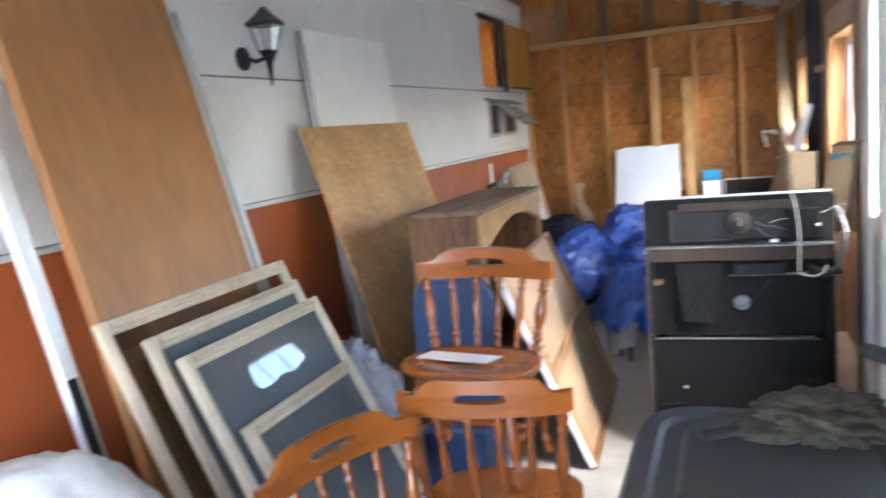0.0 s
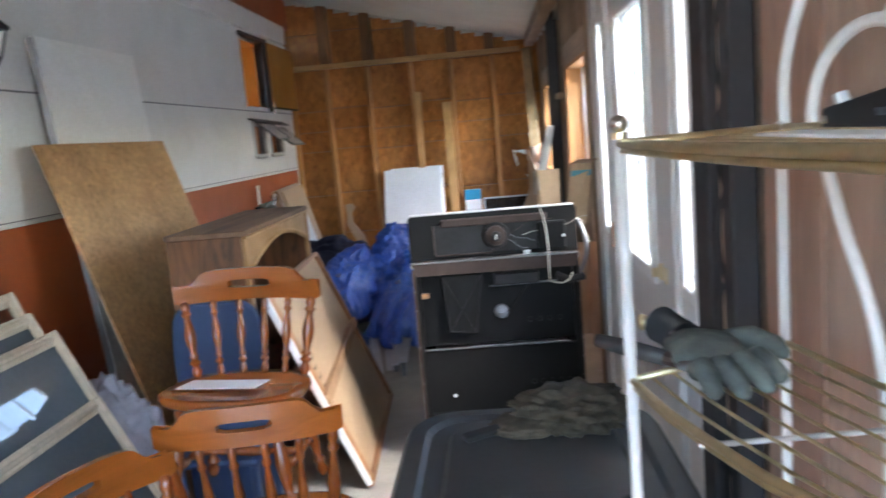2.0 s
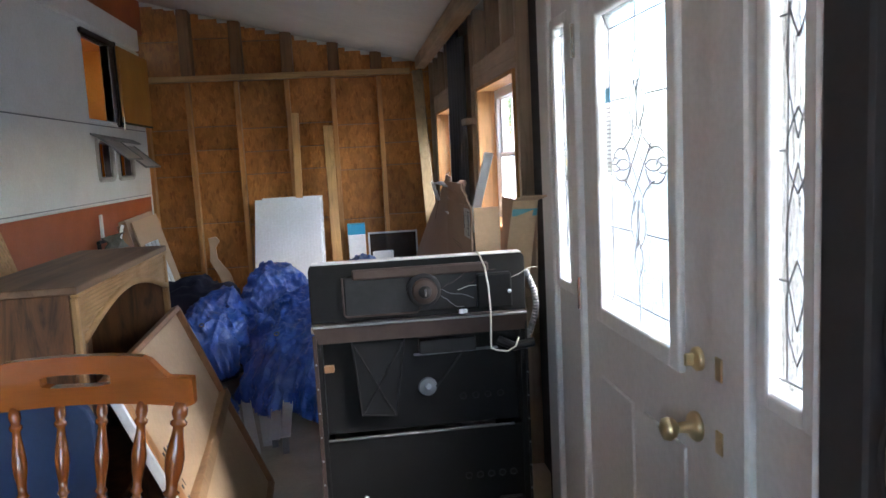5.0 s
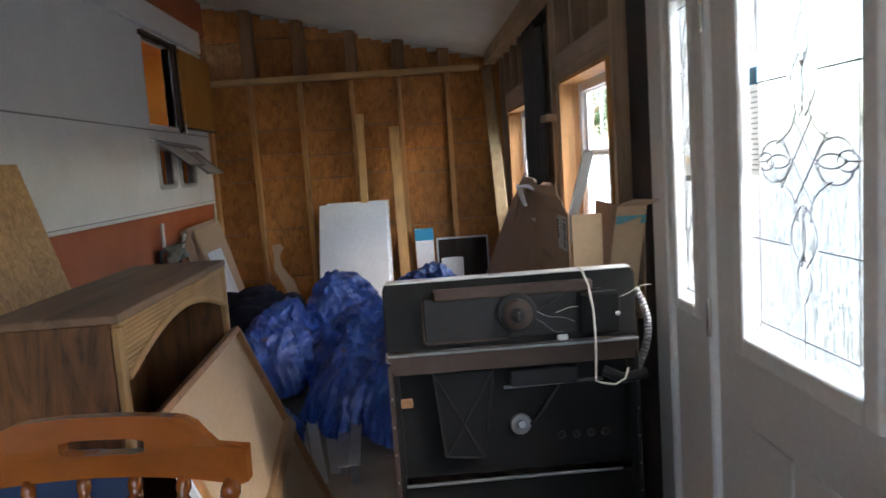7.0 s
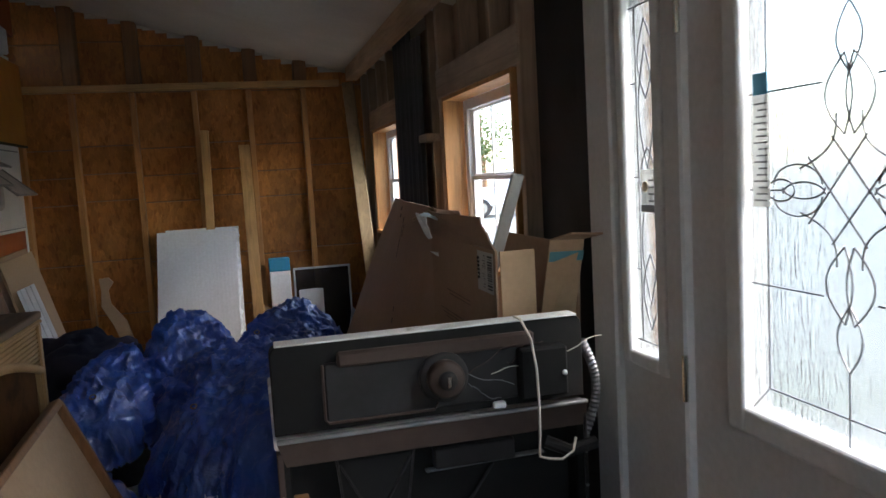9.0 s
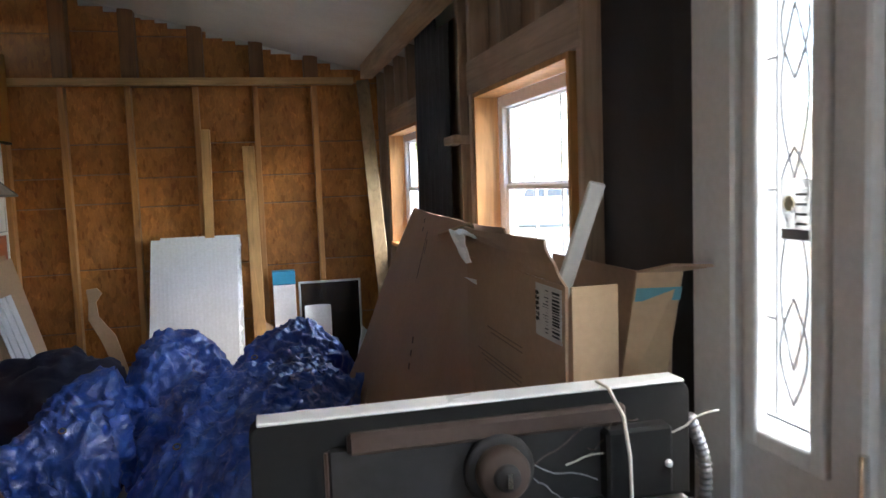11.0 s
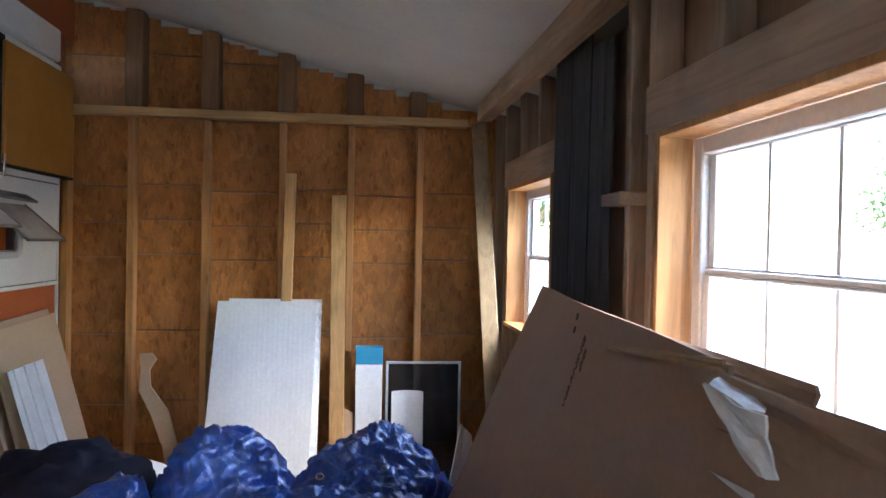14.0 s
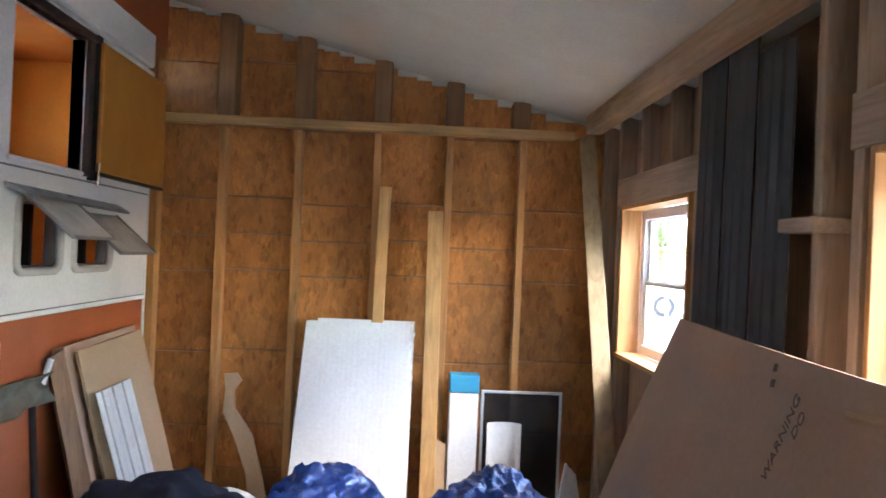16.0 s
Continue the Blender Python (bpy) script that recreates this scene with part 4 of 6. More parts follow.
# ---------------------------------------------------------------- cabinet with arch
def cabinet():
    x0, x1, y0, y1, zt = -0.29, 0.038, 3.150, 4.17, 1.174
    c = thing("cabinet", "brown wood hutch with cane-trimmed arched opening", "cabinet", pose(-0.13, 3.6, 0))
    part("end_panel", box((x0, y0, 0.0), (x1 - 0.02, y0 + 0.022, zt - 0.022), 0.003), CAB_WOOD, c)
    part("end_panel", box((x0, y1 - 0.022, 0.0), (x1 - 0.02, y1, zt - 0.022), 0.003), CAB_WOOD, c)
    part("top_board", box((x0 - 0.006, y0 - 0.006, zt - 0.022), (x1 + 0.004, y1 + 0.006, zt), 0.004), CAB_TOP, c, "dusty grey-brown top")
    part("back_panel", box((x0, y0 + 0.022, 0.0), (x0 + 0.012, y1 - 0.022, zt - 0.022)), CAB_WOOD, c)
    part("shelf", box((x0 + 0.012, y0 + 0.022, 0.42), (x1 - 0.03, y1 - 0.022, 0.44), 0.002), CAB_WOOD, c)
    part("floor_board", box((x0 + 0.012, y0 + 0.022, 0.05), (x1 - 0.03, y1 - 0.022, 0.07), 0.002), CAB_WOOD, c)
    n = 20
    zs = lambda u: 0.985 + 0.115 * math.sin(math.pi * (0.08 + 0.84 * u))
    turn = Matrix(((0, 1, 0, x1 - 0.018), (1, 0, 0, 0), (0, 0, 1, 0), (0, 0, 0, 1)))
    out = [(y0 + 0.03, zt - 0.03), (y0 + 0.03, 0.95)] + [(y0 + 0.035 + (y1 - y0 - 0.07) * i / n, zs(i / n)) for i in range(n + 1)] + [(y1 - 0.03, 0.95), (y1 - 0.03, zt - 0.03)]
    part("cane_band", plate(out, 0.012, turn), RATTAN, c, "woven cane band")
    rows = bmesh.new()
    for k in range(14):
        z = zt - 0.038 - k * 0.0125
        us = [i / 60 for i in range(61) if zs(i / 60) < z - 0.004]
        for part_us in ([u for u in us if u < 0.5], [u for u in us if u >= 0.5]):
            if len(part_us) > 1:
                a, b = part_us[0], part_us[-1]
                if z > zs(0.5) + 0.004:
                    a, b = (0.0, 0.5) if b < 0.5 else (0.5, 1.0)
                box((x1 - 0.008, y0 + 0.035 + (y1 - y0 - 0.07) * a, z - 0.004), (x1 - 0.002, y0 + 0.035 + (y1 - y0 - 0.07) * b, z + 0.004), bm=rows)
    tagged(part("cane_weave", rows, RATTAN, c), kind="stuff")
    part("arch_moulding", tube([(x1 - 0.004, y0 + 0.035 + (y1 - y0 - 0.07) * i / n, zs(i / n)) for i in range(n + 1)], 0.012, 8), RATTAN, c, "bamboo-like arch moulding", True)
    part("top_moulding", box((x1 - 0.016, y0, zt - 0.034), (x1 + 0.006, y1, zt - 0.022), 0.004), RATTAN, c)
    for y in (y0, y1 - 0.03):
        part("corner_post", box((x1 - 0.02, y, 0.0), (x1 + 0.002, y + 0.03, zt - 0.034), 0.005), RATTAN, c)


cabinet()


# ---------------------------------------------------------------- chairs
def spindle(a, b, r=0.0115):
    a, b = Vector(a), Vector(b)
    prof = [(0, 0.7), (0.05, 1.0), (0.09, 1.1), (0.13, 0.8), (0.16, 0.7), (0.18, 1.15), (0.205, 1.2), (0.23, 0.7), (0.25, 0.72), (0.275, 1.15), (0.30, 0.75), (0.36, 0.8), (0.46, 1.15), (0.55, 1.28), (0.64, 1.1), (0.74, 0.78), (0.80, 0.7),
            (0.82, 1.1), (0.845, 1.12), (0.865, 0.75), (0.91, 1.05), (0.95, 1.0), (1, 0.65)]
    return tube([a.lerp(b, t) for t, _ in prof], [r * k for _, k in prof], 12)


def seat_mesh(w, d, th, z):
    bm = bmesh.new()
    rings = []
    n = 40
    for k, (s, h) in enumerate(((0.90, -th), (1.0, -th * 0.55), (1.0, -th * 0.1), (0.965, 0.0), (0.8, -0.004), (0.45, -0.010), (0.0, -0.011))):
        ring = []
        for i in range(n):
            a = 2 * math.pi * i / n
            ca, sa = math.cos(a), math.sin(a)
            p = 2.6
            rr = (abs(ca) ** p + abs(sa) ** p) ** (-1 / p)
            wx = w / 2 * (1.0 - 0.09 * sa)
            ring.append((rr * ca * wx * s, rr * sa * d / 2 * s, z + h))
        rings.append([bm.verts.new(v) for v in ring] if s else [bm.verts.new((0, 0, z + h))])
    for u, v in zip(rings, rings[1:]):
        for i in range(n):
            if len(v) == 1:
                bm.faces.new((u[i], u[(i + 1) % n], v[0]))
            else:
                bm.faces.new((u[i], u[(i + 1) % n], v[(i + 1) % n], v[i]))
    bm.faces.new(rings[0][::-1])
    return bm


def crest_mesh(w, h, bow, th, y, z):
    """Curved crest rail with scooped shoulders and a hand slot."""
    bm = bmesh.new()
    n = 28
    cols = []
    hole = (10, 18)
    for i in range(n + 1):
        u = i / n * 2 - 1
        x = u * w / 2
        yy = y + bow * (1 - u * u)
        au = abs(u)
        top = z + h * (0.60 + 0.40 / (1 + math.exp((au - 0.70) * 26))) - 0.10 * h * au * au
        bot = z + 0.06 * h * (1 - au * au)
        if au > 0.96:
            top -= 0.12 * h
            bot += 0.08 * h
        mid1, mid2 = z + h * 0.42, z + h * 0.66
        e = max(0.0, 1 - ((i - 14) / 4.2) ** 4) ** 0.25 if hole[0] <= i <= hole[1] else 0.0
        mc = (mid1 + mid2) / 2
        cols.append([[bm.verts.new((x, yy + s * th / 2 * (0.75 if k in (0, 3) else 1.0), zz)) for k, zz in enumerate((bot, mc - (mid2 - mid1) / 2 * max(e, 0.25), mc + (mid2 - mid1) / 2 * max(e, 0.25), top))] for s in (-1, 1)])
    for i in range(n):
        a, b = cols[i], cols[i + 1]
        inhole = hole[0] <= i < hole[1]
        for k in range(3):
            if k == 1 and inhole:
                for q in (1, 2):
                    bm.faces.new((a[0][q], b[0][q], b[1][q], a[1][q]))
                continue
            bm.faces.new((a[0][k], b[0][k], b[0][k + 1], a[0][k + 1]))
            bm.faces.new((a[1][k], b[1][k], b[1][k + 1], a[1][k + 1]))
        bm.faces.new((a[0][0], b[0][0], b[1][0], a[1][0]))
        bm.faces.new((a[0][3], b[0][3], b[1][3], a[1][3]))
    for c in (cols[0], cols[-1]):
        for k in range(3):
            bm.faces.new((c[0][k], c[0][k + 1], c[1][k + 1], c[1][k]))
    for i in (hole[0], hole[1]):
        c = cols[i]
        bm.faces.new((c[0][1], c[0][2], c[1][2], c[1][1]))
    return bm


def chair(label, m, seat_z, depth=0.40, width=0.45, back=0.33, legs=None, bow=0.05, crest_w=0.48):
    """Local: seat centre over the origin, front towards -y, floor at z 0."""
    c = thing("dining_chair", label, "chair", m, "spindle-back chairs", local=True)
    part("seat", seat_mesh(width, depth, 0.035, seat_z), CHAIR_WOOD_X, c, "", True)
    yb, zt = depth / 2 - 0.02, seat_z + back
    part("crest_rail", crest_mesh(crest_w, 0.105, bow, 0.026, yb + 0.005, zt - 0.105), CHAIR_WOOD_X, c, "curved rail with hand slot")
    for k in range(6):
        u = k / 5 * 2 - 1
        part("spindle", spindle((u * width * 0.39, yb - 0.035 + 0.03 * (1 - u * u), seat_z - 0.005), (u * crest_w * 0.44, yb + 0.005 + bow * (1 - u * u), zt - 0.095), 0.0145 if abs(u) == 1 else 0.0112), CHAIR_WOOD, c, "", True)
    ends = {}
    for sx in (-1, 1):
        for sy in (-1, 1):
            a, b = (sx * width * 0.30, sy * depth * 0.30, seat_z - 0.02), (sx * width * 0.42, sy * depth * 0.44, 0.0)
            ends[sx, sy] = (Vector(a), Vector(b))
            part("leg", spindle(a, b, 0.018), CHAIR_WOOD, c, "", True)
    for sx in (-1, 1):
        part("stretcher", spindle(ends[sx, -1][0].lerp(ends[sx, -1][1], 0.6), ends[sx, 1][0].lerp(ends[sx, 1][1], 0.6), 0.012), CHAIR_WOOD, c, "", True)
    part("stretcher", spindle((-width * 0.37, 0, seat_z * 0.4), (width * 0.37, 0, seat_z * 0.4), 0.012), CHAIR_WOOD, c, "", True)
    return c


chair("honey varnished spindle-back chair stacked on another chair's seat", pose(0.229, 2.36, 0.449, 0, 0, -6), 0.350, depth=0.30, back=0.325, bow=0.04)
chair("honey varnished spindle-back chair carrying another chair", pose(0.360, 2.16, 0.0, 0, 0, 189), 0.45, depth=0.40, back=0.436, crest_w=0.46)
chair("honey varnished spindle-back chair turned aside", pose(0.302, 1.60, 0.0, 0, 0, 70), 0.45, depth=0.36, back=0.40)
pp = thing("envelope", "white paper envelope lying on a chair seat", "envelope", pose(0.184, 2.37, 0.80))
part("sheet", sheet((0.044, 2.35, 0.7995), (0.294, 2.31, 0.7995), (0.324, 2.375, 0.8005), (0.074, 2.415, 0.801), 0.004), PAPER, pp)

# ---------------------------------------------------------------- leaning framed panel beside the cabinet
PANEL_RAIL = wood("pale panel rail", (0.38, 0.225, 0.115), contrast=0.25, knots=False)
HONEY_STRIP = wood("honey panel strip", (0.45, 0.20, 0.06), rough=0.4, contrast=0.25, knots=False)


def leaning_panel():
    t = thing("furniture_panel", "tan hardboard panel in a brown wooden frame, leaning", "panel", pose(0.2, 3.7, 0))
    A, B, C, D = Vector((0.40, 3.28, 0.012)), Vector((0.34, 4.42, 0.012)), Vector((0.062, 4.12, 0.915)), Vector((0.062, 3.20, 0.88))
    part("board", sheet(A, B, C, D, -0.008), PANEL_TAN, t)
    nrm = (B - A).cross(D - A).normalized()
    nrm = nrm if nrm.x > 0 else -nrm
    for a, b in ((A, B), (B, C), (C, D), (D, A)):
        part("frame_rail", beam(a + nrm * 0.008, b + nrm * 0.008, 0.022 if (a, b) != (D, A) else 0.013, 0.03, up=nrm, bevel=0.003), FRAME_WOOD if (a, b) != (D, A) else WHITE_TRIM, t)
    part("middle_rail", beam(A.lerp(D, 0.46) + nrm * 0.020, B.lerp(C, 0.54) + nrm * 0.020, 0.045, 0.036, up=nrm, bevel=0.003), PANEL_RAIL, t)
    side = (B - A).normalized()
    part("edge_strip", beam(A + side * 0.045 + nrm * 0.010, D + side * 0.045 + nrm * 0.010, 0.05, 0.02, up=nrm, bevel=0.003), HONEY_STRIP, t, "honey-coloured inner strip")
    rnd = random.Random(9)
    for k in range(34):
        u, v = 0.12 + 0.028 * (k % 3) + (0.45 if k > 26 else 0.0), 0.30 + 0.5 * (k // 3) / 11 + rnd.uniform(0, 0.01)
        p = (A.lerp(B, u)).lerp(D.lerp(C, u), v) + nrm * 0.004
        e = (D - A).normalized()
        part("stamp_mark", beam(p, p + e * rnd.uniform(0.012, 0.03), 0.012, 0.002, up=nrm, bevel=0), INK, t, "faded stamped mark")


leaning_panel()

# ---------------------------------------------------------------- leaning sheets at the trailer
t = thing("osb_sheet", "large OSB sheet leaning on the trailer", "board", pose(-0.6, 4.0, 0))
part("board", sheet((-0.34, 3.20, 0.0), (-0.34, 4.45, 0.0), (-0.84, 4.52, 1.585), (-0.84, 3.275, 1.585), -0.012), OSB_SHEET, t)
WALLBOARD = paint("bright white wallboard", (0.88, 0.88, 0.865), 0.55, dirt=0.10, scale=4.0)
t = thing("loose_wallboard", "white panel leaning on the trailer behind a board", "panel", pose(-0.8, 4.0, 0))
part("board", sheet((-0.76, 3.58, 0.0), (-0.76, 4.50, 0.0), (-0.908, 4.44, 2.06), (-0.908, 3.50, 2.06), -0.01), WALLBOARD, t)
part("edge_strip", beam((-0.775, 3.565, 0.0), (-0.915, 3.485, 2.05), 0.012, 0.03, bevel=0.002), GREY_METAL, t, "grey metal edge strip")


def lean_x(z):
    return -0.41 - 0.225 * z


def leaning_door():
    d = thing("door_slab", "flush brown wooden door leaning on the trailer", "door slab", pose(-0.6, 2.1, 0))
    part("slab", sheet((lean_x(0), 1.74, 0.0), (lean_x(0), 2.46, 0.0), (lean_x(2.05), 2.46, 2.05), (lean_x(2.05), 1.74, 2.05), 0.038), DOOR_BROWN, d)
    f = thing("screen_door_frame", "white aluminium door frame leaning behind a brown door", "door frame", pose(-0.65, 2.1, 0))
    for y0, w in ((1.66, 0.055), (2.545, 0.05), (2.61, 0.03)):
        part("stile", beam((lean_x(0) - 0.05, y0, 0.0), (lean_x(2.04) - 0.045, y0, 2.04), w, 0.03, up=(1, 0, 0.2), bevel=0.004), ALU_WHITE, f)
    part("top_rail", beam((lean_x(1.93) - 0.045, 1.69, 1.93), (lean_x(1.93) - 0.045, 2.52, 1.93), 0.03, 0.06, bevel=0.004), ALU_WHITE, f)
    for z in (0.75, 1.55):
        part("latch_plate", beam((lean_x(z) - 0.03, 2.50, z), (lean_x(z) - 0.03, 2.53, z), 0.02, 0.03), DARK_STEEL, f)
    part("closer", beam((lean_x(0.62) - 0.03, 1.655, 0.62), (lean_x(0.95) - 0.03, 1.655, 0.95), 0.03, 0.012, up=(1, 0, 0)), DARK_STEEL, f, "dark latch case")


ALU_WHITE = paint("white aluminium", (0.76, 0.77, 0.78), 0.35, 0.2, dirt=0.2, scale=5)
leaning_door()


def storm_window(ya, yb, xt, zt, xb, bars=(), glass=None, note="dusty dark glass"):
    t = thing("storm_window", "cream framed storm window leaning in a stack", "storm window", pose((xt + xb) / 2, (ya + yb) / 2, 0), "storm windows")
    up = Vector((xt - xb, 0, zt)).normalized()
    L = math.hypot(xt - xb, zt)
    nrm = Vector((up.z, 0, -up.x))
    P = lambda y, s: Vector((xb, y, 0.0)) + up * s
    w = 0.045
    for a, b in ((P(ya + w / 2, 0.0), P(ya + w / 2, L)), (P(yb - w / 2, 0.0), P(yb - w / 2, L))):
        part("stile", beam(a, b, w, 0.026, up=nrm, bevel=0.006), SASH, t)
        part("stile_bead", beam(a + nrm * 0.013, b + nrm * 0.013, 0.016, 0.012, up=nrm, bevel=0.004), SASH, t)
    for s in (w / 2, L - w / 2, *bars):
        part("rail", beam(P(ya + w, s), P(yb - w, s), w, 0.026, up=nrm, bevel=0.006), SASH, t)
        part("rail_bead", beam(P(ya + w, s) + nrm * 0.013, P(yb - w, s) + nrm * 0.013, 0.016, 0.012, up=nrm, bevel=0.004), SASH, t)
    part("pane", sheet(P(ya + w, 0.02), P(yb - w, 0.02), P(yb - w, L - 0.02), P(ya + w, L - 0.02), 0.003), glass or GLASS_DARK, t, note)


storm_window(1.70, 2.62, -0.600, 1.085, -0.16, glass=DUSTY_GLASS, note="clear dusty glass")
storm_window(1.78, 2.57, -0.515, 1.02, -0.09)
storm_window(1.79, 2.53, -0.415, 0.965, 0.02)
storm_window(1.86, 2.50, -0.290, 0.745, 0.075)
# ---------------------------------------------------------------- tarp heap
def tarp():
    m, tt, b = nodes_of("blue woven tarpaulin", 0.36)
    v = coords(tt)
    big = noise_tex(tt, v, 3.0, 4)
    col = ramp(tt, big, [(0.3, (0.010, 0.058, 0.31)), (0.55, (0.014, 0.088, 0.45)), (0.8, (0.028, 0.13, 0.54))])
    tt.links.new(col, b.inputs["Base Color"])
    total = None
    for sc, amount in ((9.0, 1.0), (21.0, 0.5), (46.0, 0.22)):
        sub_n = node(tt, "ShaderNodeMath")
        sub_n.operation = "SUBTRACT"
        tt.links.new(noise_tex(tt, v, sc, 0.6, 0.4, 0.6), sub_n.inputs[0])
        sub_n.inputs[1].default_value = 0.5
        ab = node(tt, "ShaderNodeMath")
        ab.operation = "ABSOLUTE"
        tt.links.new(sub_n.outputs[0], ab.inputs[0])
        ma = node(tt, "ShaderNodeMath")
        ma.operation = "MULTIPLY_ADD"
        tt.links.new(ab.outputs[0], ma.inputs[0])
        ma.inputs[1].default_value = -amount
        if total is not None:
            tt.links.new(total, ma.inputs[2])
        else:
            ma.inputs[2].default_value = 0.0
        total = ma.outputs[0]
    bump(tt, b, total, 0.8, 0.035)
    b.inputs["Specular IOR Level"].default_value = 0.8
    b.inputs["Coat Weight"].default_value = 1.0
    b.inputs["Coat Roughness"].default_value = 0.27
    lumps = [(0.60, 5.95, 0.60, 0.72, 0.655), (0.23, 6.45, 0.29, 0.34, 0.77), (0.95, 6.12, 0.30, 0.52, 0.58),
             (0.66, 5.46, 0.46, 0.36, 0.44), (-0.30, 5.40, 0.36, 0.30, 0.33)]
    X0, X1, Y0, Y1, NX, NY = -1.0, 1.3, 4.9, 7.05, 230, 215
    xs, ys = np.linspace(X0, X1, NX + 1), np.linspace(Y0, Y1, NY + 1)
    gx, gy = np.meshgrid(xs, ys, indexing="ij")
    # goods under the sheet, as a height field
    base = np.zeros_like(gx)
    wx = gx + 0.05 * np.sin(gy * 7.1 + 1.0) + 0.03 * np.sin(gy * 13.7 + gx * 4)
    wy = gy + 0.05 * np.sin(gx * 8.3 + 2.0) + 0.03 * np.sin(gx * 15.1 - gy * 5)
    for cx, cy, rx, ry, hh in lumps:
        d = ((wx - cx) / rx) ** 2 + ((wy - cy) / ry) ** 2
        base += (hh * np.sqrt(np.clip(1 - d, 0, 1))) ** 7
    # a long fold that sinks towards the trailer, and a drawn-up peak
    ax, ay, bx, by = -0.06, 6.26, -0.74, 5.44
    q = np.clip(((wx - ax) * (bx - ax) + (wy - ay) * (by - ay)) / ((bx - ax) ** 2 + (by - ay) ** 2), 0, 1)
    d = np.hypot(wx - ax - q * (bx - ax), wy - ay - q * (by - ay)) / (0.18 + 0.06 * q)
    base += ((0.67 - 0.38 * q) * np.sqrt(np.clip(1 - d * d, 0, 1))) ** 7
    d = np.hypot((wx - 0.83) / 0.36, (wy - 6.48) / 0.38)
    base += (0.80 * np.clip(1 - d, 0, 1) ** 0.30) ** 7
    base = base ** (1 / 7)
    # a sheet larger than the ground it covers, let fall and settle into creases
    rng = np.random.default_rng(11)
    P = np.stack([gx, gy, base], -1)
    more = 1 + 0.05 * np.sin(gx * 9.0 + 3 * np.sin(gy * 4.0)) * np.sin(gy * 8.0 + 2 * np.sin(gx * 5.0))
    home = P[..., :2].copy()
    links = []
    for di, dj, stiff, slack in ((1, 0, 0.9, 1.15), (0, 1, 0.9, 1.11), (1, 1, 0.6, 1.13), (1, -1, 0.6, 1.13), (2, 0, 0.35, 1.14), (0, 2, 0.35, 1.10), (5, 0, 0.06, 1.05), (0, 5, 0.06, 1.035)):
        a = (slice(0, NX + 1 - di), slice(max(0, -dj), NY + 1 - max(0, dj)))
        c = (slice(di, NX + 1), slice(max(0, dj), NY + 1 - max(0, -dj)))
        length = np.linalg.norm(P[a] - P[c], axis=-1)
        flat = math.hypot(di * (X1 - X0) / NX, dj * (Y1 - Y0) / NY)
        links.append((a, c, np.minimum(length, flat * 2.2) * slack * more[a], stiff))
    rough = rng.standard_normal(gx.shape)
    for k in range(9):
        rough = (rough + np.roll(rough, 1, 0) + np.roll(rough, -1, 0) + np.roll(rough, 1, 1) + np.roll(rough, -1, 1)) / 5
    P[..., 2] += 0.02 + 0.014 * rough / rough.std()
    last = P.copy()
    for step in range(150):
        move = (P - last) * 0.90
        last = P.copy()
        P = P + move
        P[..., 2] -= 0.0006
        P[..., :2] += (home - P[..., :2]) * 0.02
        for rep in range(2):
            for a, c, length, stiff in links:
                d = P[c] - P[a]
                n = np.linalg.norm(d, axis=-1) + 1e-9
                q = d * (stiff * 0.5 * (n - length) / n)[..., None]
                P[a] += q
                P[c] -= q
        u = np.clip((P[..., 0] - X0) / (X1 - X0) * NX, 0, NX - 1e-6)
        w = np.clip((P[..., 1] - Y0) / (Y1 - Y0) * NY, 0, NY - 1e-6)
        iu, iw = u.astype(int), w.astype(int)
        fu, fw = u - iu, w - iw
        under = (base[iu, iw] * (1 - fu) + base[iu + 1, iw] * fu) * (1 - fw) + (base[iu, iw + 1] * (1 - fu) + base[iu + 1, iw + 1] * fu) * fw
        P[..., 2] = np.maximum(P[..., 2], under + 0.004)
        P[..., 0] = np.clip(P[..., 0], -0.92, 1.24)
    # sharp creases across the fallen sheet
    tu, tv = np.gradient(P, axis=0), np.gradient(P, axis=1)
    nor = np.cross(tu, tv)
    nor /= np.linalg.norm(nor, axis=-1, keepdims=True) + 1e-9
    relief = np.zeros_like(gx)
    for k in range(18):
        long = rng.uniform(0.14, 0.32) if k < 8 else rng.uniform(0.045, 0.09)
        g, h = rng.uniform(0, 2 * np.pi, 2)
        along = np.cos(g) * P[..., 0] + np.sin(g) * P[..., 1] + rng.uniform(-0.5, 0.5) * P[..., 2]
        side = np.cos(h) * P[..., 0] + np.sin(h) * P[..., 1] + 0.4 * P[..., 2]
        bend = 1.5 * np.sin(side * rng.uniform(6, 12) + g) + 0.7 * np.sin(along * rng.uniform(14, 22) + h)
        fold = 1 - np.abs(np.sin(np.pi * along / long + bend))
        where = np.clip(0.35 + 0.9 * np.sin(side * rng.uniform(5, 9) + 2 * g) * np.sin(along * rng.uniform(4, 7) + h), 0, 1)
        relief += long * ((0.100 * (fold ** 3 - 0.2)) if k < 8 else (0.16 * (fold ** 2 - 0.25))) * where
    P = P + nor * relief[..., None]
    P[..., 2] = np.maximum(P[..., 2], 0.003)
    keep = base > 0.015
    for k in range(3):
        keep = keep | np.roll(keep, 1, 0) | np.roll(keep, -1, 0) | np.roll(keep, 1, 1) | np.roll(keep, -1, 1)
    idx = np.full(gx.shape, -1)
    idx[keep] = np.arange(int(keep.sum()))
    me = bpy.data.meshes.new("sheet")
    whole = [(i, j) for i in range(NX) for j in range(NY) if keep[i, j] and keep[i + 1, j] and keep[i, j + 1] and keep[i + 1, j + 1]]
